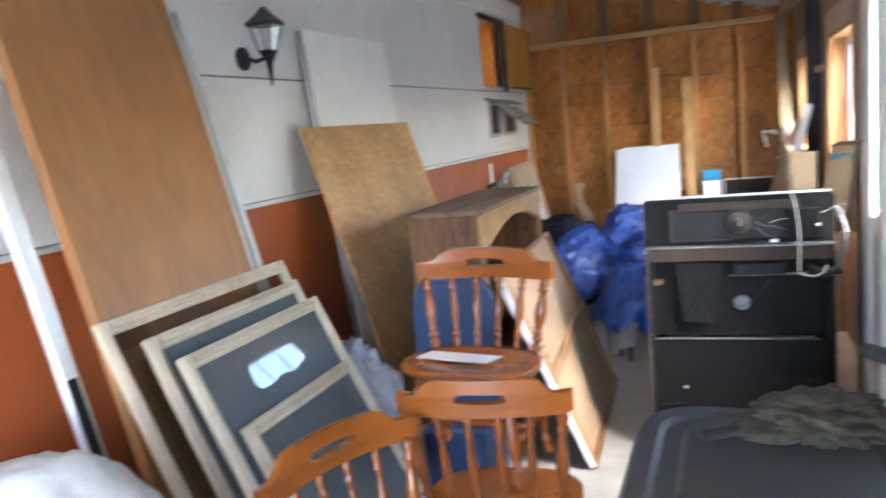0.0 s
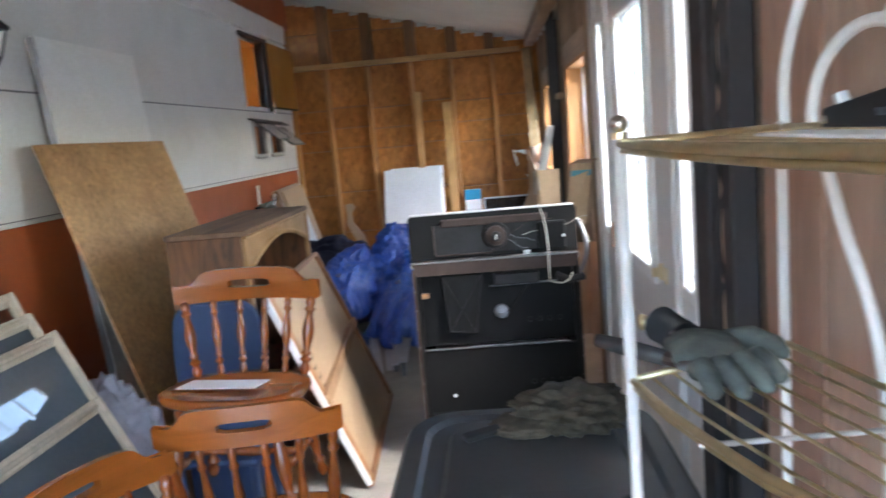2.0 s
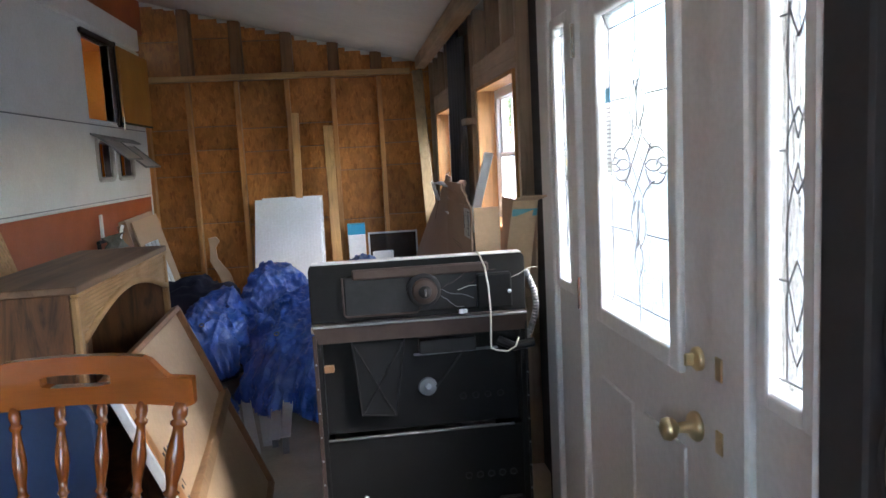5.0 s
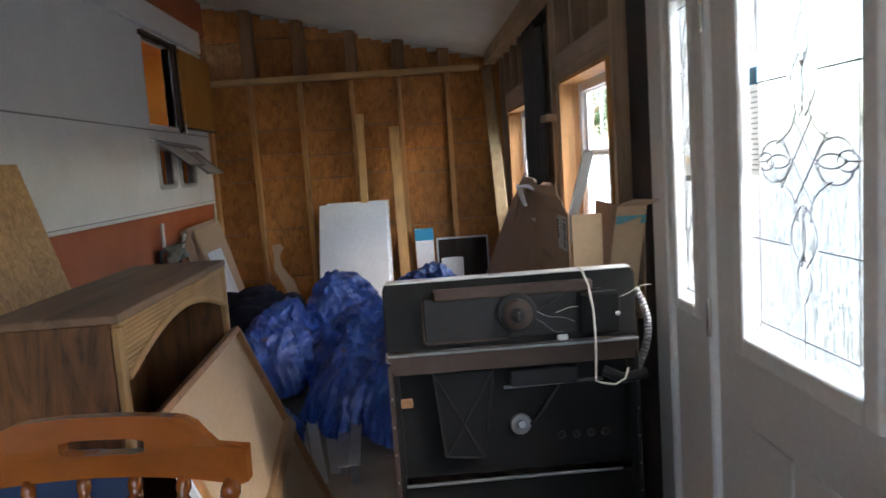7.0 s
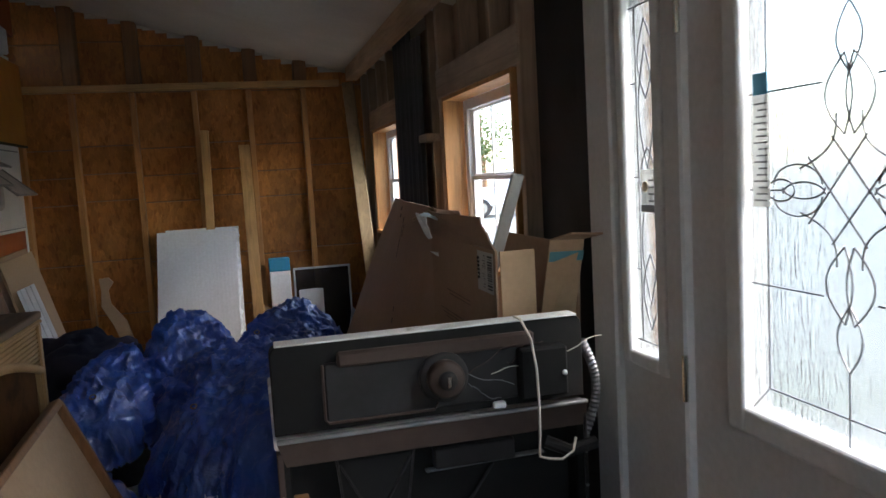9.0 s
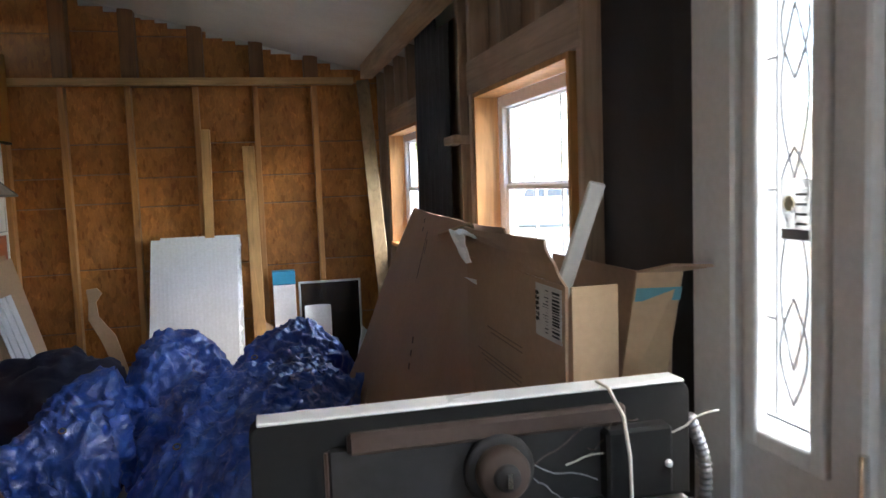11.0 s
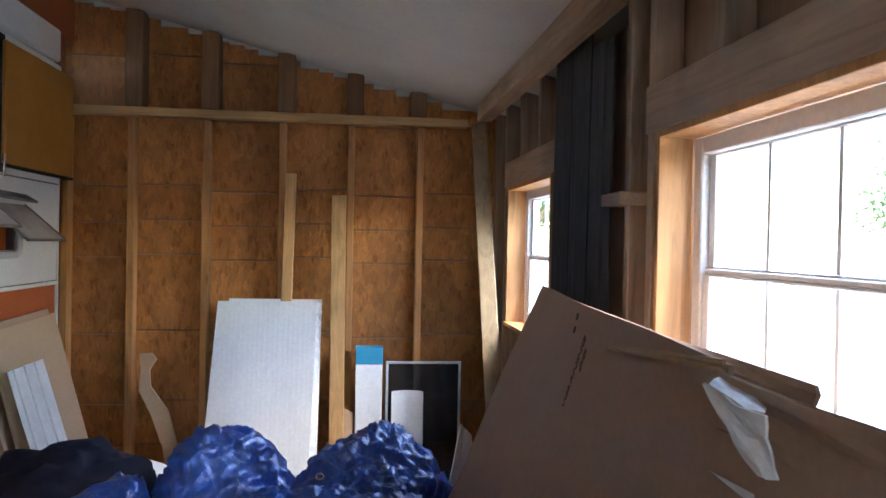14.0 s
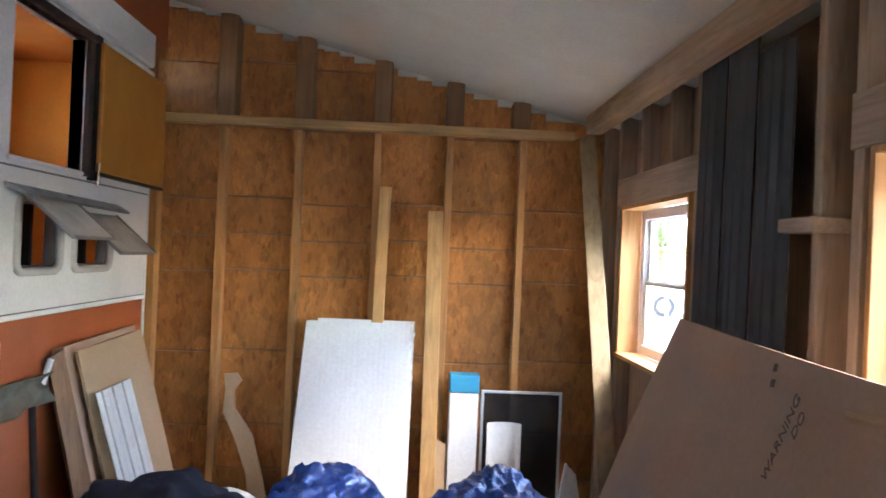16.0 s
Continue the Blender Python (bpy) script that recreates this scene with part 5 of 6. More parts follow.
    t = thing("tarpaulin", "crumpled glossy blue tarpaulin heaped over hidden goods", "tarp", pose(0.3, 6.0, 0))
    me.from_pydata((P[keep] - np.array([0.3, 6.0, 0.0])).tolist(), [], [(int(idx[i, j]), int(idx[i + 1, j]), int(idx[i + 1, j + 1]), int(idx[i, j + 1])) for i, j in whole])
    me.materials.append(m)
    for p in me.polygons:
        p.use_smooth = True
    ob = new("sheet", me)
    ob.parent = t

    def at(x, y):
        k = int(np.argmin(((P[..., 0] - x) ** 2 + (P[..., 1] - y) ** 2 - 0.002 * P[..., 2])[keep]))
        return Vector(P[keep][k])

    for x, y in ((-0.20, 5.86), (-0.62, 5.45), (0.62, 6.22), (0.30, 5.55)):
        o = at(x, y) + Vector((0, -0.006, 0.008))
        part("grommet", tube([o + Vector((0.014 * math.cos(a), 0.014 * math.sin(a) * 0.7, 0.014 * math.sin(a) * 0.6)) for a in (k * math.pi / 6 for k in range(12))], 0.004, 6, closed=True), CHROME, t, "metal grommet")
    o = at(-0.10, 5.62)
    part("grey_patch", sheet(o + Vector((-0.13, -0.03, -0.03)), o + Vector((0.12, -0.05, -0.06)), o + Vector((0.14, 0.06, 0.03)), o + Vector((-0.10, 0.08, 0.05)), 0.01, 10, 0.06, 3), TOTE_LIGHT, t, "grey-green tarp underside")
    # dark cloth at the trailer side
    c = thing("dark_cloth", "dark navy cloth bundle beside the tarpaulin", "cloth", pose(-0.45, 6.5, 0))
    part("cloth_body", blob((-0.40, 6.50, 0.24), (0.44, 0.36, 0.44), 5, 0.13, floor=0.0), NAVY, c, "", True)


def blob(c, r, seed, amp, floor=None, sub=5, freq=2.2):
    """A soft lump with folds."""
    bm = bmesh.new()
    vs = bmesh.ops.create_icosphere(bm, subdivisions=sub, radius=1.0)["verts"]
    for v in vs:
        d = v.co.normalized()
        k = 1 + amp * noise.fractal(d * freq + Vector((seed, seed * 2.0, 0)), 0.8, 2.2, 4) + amp * 0.5 * (1 - 2 * abs(noise.noise(d * freq * 2.4 + Vector((0, seed, 0)))))
        p = Vector((c[0] + d.x * r[0] * k, c[1] + d.y * r[1] * k, c[2] + d.z * r[2] * k))
        if floor is not None:
            p.z = max(p.z, floor)
        v.co = p
    return bm


NAVY = paint("dark navy cloth", (0.012, 0.014, 0.035), 0.7, dirt=0.3, bumps=0.4)
TOTE_LIGHT = paint("grey green plastic sheet", (0.16, 0.20, 0.20), 0.4, dirt=0.3, scale=8)
tarp()

# ---------------------------------------------------------------- things along the end wall
t = thing("foam_board", "white foam board with torn edge, leaning on studs", "foam board", pose(0.2, 7.8, 0))
FOAM_RIB = paint("ribbed white foam", (0.85, 0.86, 0.86), 0.75, dirt=0.10, scale=2.0)
wv = node(FOAM_RIB.node_tree, "ShaderNodeTexWave", Scale=11.0, Distortion=3.0, Detail=3.0)
wv.bands_direction = "X"
FOAM_RIB.node_tree.links.new(coords(FOAM_RIB.node_tree, (1, 1, 0.05)), wv.inputs["Vector"])
bump(FOAM_RIB.node_tree, FOAM_RIB.node_tree.nodes["Principled BSDF"], wv.outputs["Fac"], 0.09, 0.004)
part("board", sheet((-0.12, 7.70, 0.0), (0.485, 7.70, 0.0), (0.515, 7.93, 1.165), (-0.06, 7.93, 1.165), -0.035, 10, 0.012, 2), FOAM_RIB, t)
part("second_board", sheet((-0.02, 7.745, 0.0), (0.53, 7.745, 0.0), (0.54, 7.955, 1.178), (0.0, 7.955, 1.178), -0.03, 10, 0.02, 5), FOAM_RIB, t, "")
rnd = random.Random(17)
bm, row = bmesh.new(), None
for k in range(41):
    u = k / 40
    xa, y = 0.487 + 0.03 * u, 7.70 + 0.23 * u
    r = rnd.uniform(0.006, 0.034)
    now = [bm.verts.new(q) for q in ((xa, y - 0.004, 1.16 * u), (xa + r, y + 0.004 + rnd.uniform(0, 0.012), 1.16 * u), (xa + r * 0.8, y + 0.026, 1.16 * u), (xa, y + 0.030, 1.16 * u))]
    for q in range(4) if row else ():
        bm.faces.new((row[q], row[(q + 1) % 4], now[(q + 1) % 4], now[q]))
    row = now
part("torn_edge", bm, FOAM, t, "crumbled torn foam edge")
for a, b, w in (((0.31, 7.955, 0.0), (0.346, 7.965, 1.925), 0.064), ((0.645, 7.80, 0.0), (0.632, 7.955, 1.80), 0.085)):
    t = thing("board", "loose pale pine board standing against the studs", "board", pose(a[0], a[1], 0), "loose boards")
    part("plank", beam(a, b, w, 0.036, up=(0, -1, 0), bevel=0.003), PINE_PALE, t)
t = thing("board", "weathered timber leaning in the wall corner", "board", pose(1.5, 7.8, 0), "loose boards")
part("plank", beam((1.475, 7.02, 0.0), (1.462, 7.90, 2.25), 0.09, 0.036, up=(-0.25, -1, 0), bevel=0.003), GREY_PINE, t)
t = thing("carton", "tall white carton with a blue band on top", "carton", pose(0.83, 7.9, 0))
part("carton_body", box((0.748, 7.84, 0.0), (0.905, 7.95, 0.805), 0.004), FOAM, t)
part("blue_band", box((0.746, 7.838, 0.807), (0.907, 7.952, 0.905), 0.004), BLUE_PAINT, t, "bright blue printed end")
t = thing("screen_frame", "dark insect screen in thin white metal frame", "screen", pose(1.15, 7.9, 0))
for lo, hi in (((0.93, 7.93, 0.795), (1.385, 7.945, 0.81)), ((1.37, 7.93, 0.0), (1.385, 7.945, 0.795)), ((0.93, 7.93, 0.0), (0.945, 7.945, 0.795))):
    part("rail", box(lo, hi, 0.002), ALU_WHITE, t)
part("mesh_panel", box((0.945, 7.936, 0.0), (1.37, 7.940, 0.795)), SCREEN_MESH, t, "dark mesh")
t = thing("plastic_trough", "white plastic channel offcut standing upright", "channel", pose(1.05, 7.85, 0))
bm = bmesh.new()
vs = []
for k in range(9):
    a = math.pi * k / 8
    vs.append((bm.verts.new((1.058 - 0.095 * math.cos(a), 7.86 + 0.05 * math.sin(a), 0.0)), bm.verts.new((1.058 - 0.095 * math.cos(a), 7.88 + 0.05 * math.sin(a), 0.635))))
for p, q in zip(vs, vs[1:]):
    bm.faces.new((p[0], q[0], q[1], p[1]))
r = bmesh.ops.extrude_face_region(bm, geom=list(bm.faces))["geom"]
bmesh.ops.translate(bm, verts=[g for g in r if isinstance(g, bmesh.types.BMVert)], vec=(0, 0.006, 0))
part("channel", bm, VINYL, t, "", True)
t = thing("wood_scrap", "curved pale offcut leaning on the end wall", "offcut", pose(-0.35, 7.9, 0))
out = [(-0.20, 0.0), (-0.27, 0.30), (-0.33, 0.52), (-0.43, 0.66), (-0.44, 0.76), (-0.40, 0.82), (-0.43, 0.86), (-0.50, 0.85), (-0.49, 0.76), (-0.50, 0.64), (-0.43, 0.50), (-0.36, 0.30), (-0.32, 0.0)]
part("offcut", plate(out, 0.014, Matrix.Translation((0, 7.93, 0)) @ pose(0, 0, 0, 0, 0, 0), 0.002), PANEL_TAN, t)
t = thing("small_box", "brown cardboard offcut beside the foam board", "carton", pose(0.7, 7.85, 0))
part("offcut", sheet((0.67, 7.80, 0.0), (0.735, 7.80, 0.0), (0.735, 7.86, 0.52), (0.675, 7.86, 0.55), 0.006), CARD_LIGHT, t)
t = thing("white_bundle", "white wrapped bundle lying behind the tarpaulin", "bundle", pose(-0.4, 7.45, 0))
part("cloth_body", blob((-0.38, 7.45, 0.18), (0.24, 0.16, 0.18), 8, 0.10, floor=0.0, sub=4), FOAM, t, "", True)
t = thing("foil_scrap", "crumpled grey foam offcut in the corner", "offcut", pose(1.35, 7.5, 0))
part("offcut", sheet((1.20, 7.35, 0.0), (1.42, 7.45, 0.0), (1.40, 7.6, 0.45), (1.33, 7.55, 0.52), 0.012, 6, 0.02, 4), FOAM, t)

# flat carton pack and strips at the trailer end
t = thing("carton_pack", "flattened brown cartons leaning by the trailer end", "carton", pose(-0.8, 7.2, 0))
part("carton_side", sheet((-0.60, 6.82, 0.0), (-0.60, 7.66, 0.0), (-0.885, 7.62, 1.14), (-0.885, 6.84, 1.12), -0.05), CARDBOARD, t)
part("dark_side", sheet((-0.66, 6.74, 0.0), (-0.61, 6.81, 0.0), (-0.89, 6.83, 1.11), (-0.92, 6.76, 1.08), 0.02), RAFTER, t, "dark open end")
part("carton_front", sheet((-0.55, 6.86, 0.0), (-0.55, 7.62, 0.0), (-0.845, 7.60, 1.12), (-0.845, 6.88, 1.10), -0.012), CARD_LIGHT, t)
t = thing("ribbed_strip", "white ribbed aluminium strip leaning on cartons", "strip", pose(-0.7, 7.2, 0))
for k in range(7):
    part("rib", beam((-0.50, 6.93 + 0.055 * k, 0.0), (-0.765, 6.90 + 0.055 * k, 0.93), 0.046, 0.014 if k % 2 else 0.006, up=(1, 0, 0.25), bevel=0.003), ALU_WHITE, t)
t = thing("hand_truck", "old hand cart frame with a rag on its bar", "hand truck", pose(-0.86, 6.4, 0))
for y in (6.24, 6.60):
    part("upright", tube([(-0.82, y, 0.02), (-0.89, y, 1.02)], 0.014, 8), DARK_STEEL, t)
part("crossbar", tube([(-0.885, 6.22, 1.02), (-0.885, 6.66, 1.02)], 0.013, 8), DARK_STEEL, t)
part("crossbar", tube([(-0.85, 6.24, 0.5), (-0.85, 6.60, 0.5)], 0.012, 8), DARK_STEEL, t)
part("axle", tube([(-0.82, 6.20, 0.06), (-0.82, 6.64, 0.06)], 0.02, 10), DARK_STEEL, t)
part("handle_strip", box((-0.90, 6.325, 1.03), (-0.885, 6.365, 1.20), 0.003), WHITE_TRIM, t, "white slotted metal strip")
part("handle_tip", tube([(-0.87, 6.64, 1.0), (-0.85, 6.66, 1.10)], 0.012, 8), WHITE_TRIM, t)
part("rag", sheet((-0.865, 6.28, 0.93), (-0.85, 6.66, 0.94), (-0.87, 6.66, 1.05), (-0.875, 6.28, 1.045), 0.012, 10, 0.05, 6), RAG, t, "grey-green dirty rag")
part("board_between", box((-0.905, 6.30, 0.02), (-0.895, 6.56, 0.98)), ORANGE, t)

# metal strips on the floor
rnd = random.Random(12)
for k, (x, y0, xe, y1) in enumerate(((0.185, 4.74, 0.02, 5.52), (0.245, 4.70, 0.09, 5.52), (0.285, 4.92, 0.17, 5.62), (0.325, 4.86, 0.265, 5.70), (0.39, 4.76, 0.345, 5.70))):
    t = thing("metal_strip", "grey-white aluminium trim strip lying on the floor", "metal strip", pose(x, y0, 0), "metal strips")
    z, lift = (0.004, 0.05, 0.004, 0.055, 0.10)[k], (0.0, 0.02, 0.03, 0.03, 0.02)[k]
    part("channel_base", beam((x, y0, z), (xe, y1, z + lift), 0.056, 0.006), ALU_WHITE, t)
    for side in (-0.026, 0.026):
        part("channel_lip", beam((x + side, y0, z + 0.010), (xe + side, y1, z + 0.010 + lift), 0.004, 0.016), ALU_WHITE, t)
    if z > 0.01:
        part("support", box((x - 0.018, y0 + 0.03, 0.0), (x + 0.012, y0 + 0.06, z - 0.003)), GREY_METAL, t)

def lettering(body, size, m, material, parent, name="lettering", deep=0.0008):
    cu = bpy.data.curves.new("text", "FONT")
    cu.body, cu.size, cu.extrude = body, size, deep
    tmp = new("text", cu)
    me = bpy.data.meshes.new_from_object(tmp.evaluated_get(bpy.context.evaluated_depsgraph_get()))
    bpy.data.objects.remove(tmp)
    me.transform(m)
    bm = bmesh.new()
    bm.from_mesh(me)
    return part(name, bm, material, parent)


# ---------------------------------------------------------------- cardboard at the outer wall
t = thing("carton_sheet", "huge flattened brown carton leaning on the wall", "carton", pose(1.2, 5.4, 0))
part("side", sheet((1.16, 4.20, 0.0), (0.86, 6.30, 0.0), (1.51, 6.50, 1.36), (1.250, 4.392, 1.372), 0.008, 14, 0.03, 7), CARDBOARD, t)
part("torn_lip", sheet((1.29, 4.28, 1.28), (1.34, 5.05, 1.28), (1.39, 5.05, 1.345), (1.31, 4.28, 1.365), 0.006, 8, 0.03, 2), CARDBOARD, t)
part("torn_edge", sheet((1.252, 4.40, 1.362), (1.318, 5.08, 1.292), (1.318, 5.08, 1.306), (1.250, 4.40, 1.38), -0.005, 8, 0.012, 2), CARD_LIGHT, t, "torn pale edge")
N = Vector((-0.92, 0.08, 0.40)).normalized()


def sheet_point(u, v):
    a, b, c, d = Vector((1.16, 4.20, 0.0)), Vector((0.86, 6.30, 0.0)), Vector((1.51, 6.50, 1.36)), Vector((1.250, 4.392, 1.372))
    return (a * (1 - u) + b * u) * (1 - v) + (d * (1 - u) + c * u) * v


def on_sheet(body, size, a, b):
    """Letters along the leaning carton from one place on it to another."""
    o = sheet_point(*a)
    run = (sheet_point(*b) - o).normalized()
    nn = N - run * N.dot(run)
    nn.normalize()
    m = Matrix((run, nn.cross(run), nn)).transposed().to_4x4()
    m.translation = o + nn * 0.030
    lettering(body, size, m, PRINT, t)


on_sheet("WARNING", 0.043, (0.44, 0.805), (0.40, 0.935))
on_sheet("DO", 0.040, (0.395, 0.885), (0.37, 0.95))
for u, v, n, st in ((0.38, 0.575, 3, 0.035), (0.47, 0.94, 2, 0.025)):
    for k in range(n):
        p = sheet_point(u, v + k * st) + N * 0.032
        q = sheet_point(u, v + k * st + st * 0.5) + N * 0.032
        part("print_mark", beam(p, q, 0.018, 0.002, up=N, bevel=0), PRINT, t, "faded printed mark")
part("loose_flap", sheet((1.05, 5.0, 0.55), (0.72, 5.45, 0.0), (0.92, 5.9, 0.0), (1.08, 5.6, 0.62), 0.006, 8, 0.03, 9), CARDBOARD, t)
part("white_label", sheet((0.83, 5.32, 0.30), (0.86, 5.22, 0.30), (0.93, 5.25, 0.42), (0.90, 5.35, 0.42), 0.003), PAPER, t)

CARD_PRINT = paint("faint carton print", (0.27, 0.175, 0.115), 0.8, dirt=0.2)
CARTON = Matrix.Translation((-0.018, 0.004, 0.927)) @ Matrix.Diagonal((1, 1, 0.94, 1)) @ Matrix.Translation((0, 0, -0.927))
t = thing("carton_box", "open brown cardboard box resting on the stove", "carton", pose(1.37, 3.9, 0.925))
INV[t] = INV[t] @ CARTON
part("side", sheet((1.252, 3.70, 0.927), (1.252, 4.388, 0.927), (1.258, 4.388, 1.308), (1.258, 3.70, 1.308), -0.006), CARDBOARD, t)
part("side_flap", sheet((1.258, 3.705, 1.309), (1.258, 4.388, 1.309), (1.245, 4.388, 1.395), (1.225, 3.735, 1.402), -0.005, 6, 0.015, 3), CARDBOARD, t)
# lighter cardboard here stands in for light falling on the end
part("end_flap", sheet((1.262, 3.698, 1.0), (1.355, 3.698, 1.0), (1.357, 3.698, 1.307), (1.262, 3.698, 1.307), 0.006), CARD_LIGHT, t, "tan end, sunlight put into its colour")
part("end_lower", sheet((1.262, 3.70, 0.927), (1.40, 3.70, 0.927), (1.40, 3.70, 1.0), (1.262, 3.70, 1.0), 0.006), CARDBOARD, t)
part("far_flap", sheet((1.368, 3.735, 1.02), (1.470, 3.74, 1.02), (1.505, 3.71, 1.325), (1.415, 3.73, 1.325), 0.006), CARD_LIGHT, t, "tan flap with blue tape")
part("flap_fold", sheet((1.415, 3.73, 1.326), (1.505, 3.71, 1.326), (1.520, 3.62, 1.345), (1.44, 3.64, 1.35), 0.005), CARDBOARD, t)
part("blue_tape", sheet((1.409, 3.726, 1.262), (1.499, 3.708, 1.262), (1.503, 3.706, 1.29), (1.413, 3.724, 1.29), 0.002), BLUE_TAPE, t, "blue tape stripe")
part("far_side", sheet((1.50, 3.76, 0.927), (1.50, 4.40, 0.927), (1.51, 4.40, 1.30), (1.51, 3.76, 1.30), 0.006), CARDBOARD, t)
part("base", sheet((1.262, 3.71, 0.927), (1.50, 3.76, 0.927), (1.50, 4.25, 0.927), (1.262, 4.28, 0.927), 0.005), CARDBOARD, t)
lx = lambda z: 1.2505 + 0.006 * (z - 0.927) / 0.38 - 0.006
sl = part("shipping_label", sheet((lx(1.19) - 0.002, 3.708, 1.185), (lx(1.19) - 0.002, 3.845, 1.185), (lx(1.30) - 0.002, 3.845, 1.30), (lx(1.30) - 0.002, 3.708, 1.30), -0.001), LABEL, t, "white printed shipping label")
rnd = random.Random(5)
z = 1.196
while z < 1.29:
    hgt = rnd.uniform(0.0015, 0.005)
    part("barcode_bar", box((lx(z) - 0.0045, 3.716, z), (lx(z) - 0.0032, 3.752, z + hgt)), INK, sl)
    part("barcode_bar", box((lx(z) - 0.0045, 3.775, z + 0.002), (lx(z) - 0.0032, 3.805 - rnd.uniform(0, 0.02), z + hgt * 0.8)), INK, sl)
    z += hgt + rnd.uniform(0.002, 0.005)


# letters run down the label
lettering("636376", 0.023, Matrix(((0, 0, -1, lx(1.24) - 0.004), (0, -1, 0, 3.840), (-1, 0, 0, 1.285), (0, 0, 0, 1))), INK, sl)

for y0, y1, z0, n in ((4.20, 3.94, 1.135, 2), (4.29, 3.95, 1.06, 3), (4.25, 3.96, 0.975, 2)):
    for k in range(n):
        part("print_line", beam((1.2475, y0 - 0.03 * k, z0 - 0.012 * k), (1.2475, y1, z0 - 0.012 * k - 0.004), 0.004, 0.001, up=(1, 0, 0), bevel=0), CARD_PRINT, t, "faint printed line")

t = thing("white_strip", "white plastic strip poking out of the carton", "strip", pose(1.28, 3.75, 1.3))
INV[t] = INV[t] @ CARTON
part("strip", beam((1.268, 3.82, 1.20), (1.332, 3.72, 1.515), 0.034, 0.012, up=(0, -1, 0), bevel=0.003), LABEL, t)
t = thing("foam_scrap", "white torn paper flap hanging over the carton edge", "offcut", pose(1.27, 4.3, 1.3))
INV[t] = INV[t] @ CARTON
part("scrap", sheet((1.175, 4.27, 1.398), (1.172, 4.13, 1.390), (1.19, 4.135, 1.318), (1.188, 4.17, 1.312), -0.003, 6, 0.012, 3), FOAM, t)
part("fold", sheet((1.175, 4.27, 1.400), (1.25, 4.37, 1.385), (1.246, 4.25, 1.375), (1.172, 4.13, 1.392), 0.003, 4, 0.01, 6), FOAM, t)
part("corner", sheet((1.243, 4.385, 1.247), (1.243, 4.27, 1.253), (1.242, 4.265, 1.240), (1.243, 4.29, 1.240), -0.002), FOAM, t)

# ---------------------------------------------------------------- wall lantern
t = thing("wall_lantern", "black metal coach lantern on the trailer wall", "wall lamp", pose(TX, 3.1, 1.9))
LANT = Matrix.Translation((TX, 3.02, 1.90)) @ Matrix.Diagonal((0.80, 0.80, 0.80, 1)) @ Matrix.Translation((-TX, -3.02, -1.90))
INV[t] = INV[t] @ LANT
part("backplate", tube([(TX + 0.002, 3.02, 1.89), (TX + 0.014, 3.02, 1.89), (TX + 0.02, 3.02, 1.89)], [0.062, 0.062, 0.05], 24), LANTERN, t)
part("arm", tube([(TX + 0.02, 3.02, 1.90), (TX + 0.07, 3.04, 1.87), (TX + 0.12, 3.06, 1.885), (TX + 0.13, 3.07, 1.93)], 0.012, 8), LANTERN, t)
cx, cy = TX + 0.13, 3.08
for sx, sy in ((-1, -1), (1, -1), (1, 1), (-1, 1)):
    part("corner_bar", tube([(cx + sx * 0.035, cy + sy * 0.035, 1.92), (cx + sx * 0.062, cy + sy * 0.062, 2.05)], 0.005, 6), LANTERN, t)
part("base", tube([(cx, cy, 1.74), (cx, cy, 1.80), (cx, cy, 1.86), (cx, cy, 1.915), (cx, cy, 1.925)], [0.004, 0.012, 0.02, 0.05, 0.05], 4), LANTERN, t, "pointed finial")
part("roof", tube([(cx, cy, 2.05), (cx, cy, 2.065), (cx, cy, 2.12), (cx, cy, 2.15)], [0.105, 0.105, 0.04, 0.012], 4), LANTERN, t)
p = part("glass", tube([(cx, cy, 1.926), (cx, cy, 2.049)], [0.046, 0.082], 4, caps=False), GLASS, t)

# ---------------------------------------------------------------- bag, tub, cloth mound, tote, hat
t = thing("plastic_bag", "crumpled clear plastic bag of packing", "plastic bag", pose(-0.3, 2.8, 0))
part("bag", blob((-0.40, 2.72, 0.30), (0.21, 0.20, 0.42), 11, 0.15, floor=0.0, freq=2.8), BAG, t, "", True)
part("note", sheet((-0.40, 2.53, 0.55), (-0.31, 2.55, 0.52), (-0.33, 2.56, 0.62), (-0.42, 2.54, 0.64), 0.003), PAPER, t, "white paper slip")
t = thing("plastic_tub", "blue-grey moulded plastic chair back behind chairs", "plastic chair", pose(0.07, 2.9, 0))
out = [(-0.10 + 0.0, 0.0), (0.24, 0.0), (0.235, 0.80)] + [(0.155 + 0.08 * math.cos(a), 0.865 + 0.09 * math.sin(a)) for a in (0.2, 0.6, 1.0, 1.4)] + [(-0.015 + 0.08 * math.cos(a), 0.865 + 0.09 * math.sin(a)) for a in (1.75, 2.1, 2.5, 2.9)] + [(-0.105, 0.78)]
part("shell", plate(out, 0.03, Matrix.Translation((-0.075, 2.84, 0)), 0.008), BLUE_TUB, t, "")
part("seat", box((-0.165, 2.66, 0.40), (0.155, 2.84, 0.43), 0.012, seg=2), BLUE_TUB, t)
part("leg", box((-0.155, 2.67, 0.0), (-0.125, 2.70, 0.40), 0.006), BLUE_TUB, t)
part("leg", box((0.115, 2.67, 0.0), (0.145, 2.70, 0.40), 0.006), BLUE_TUB, t)
t = thing("cloth_mound", "off-white padded cloth bundle on the floor", "cloth", pose(-0.45, 1.25, 0))
part("cloth_body", blob((-0.42, 1.30, 0.40), (0.40, 0.30, 0.50), 21, 0.06, floor=0.0), CLOTH, t, "", True)


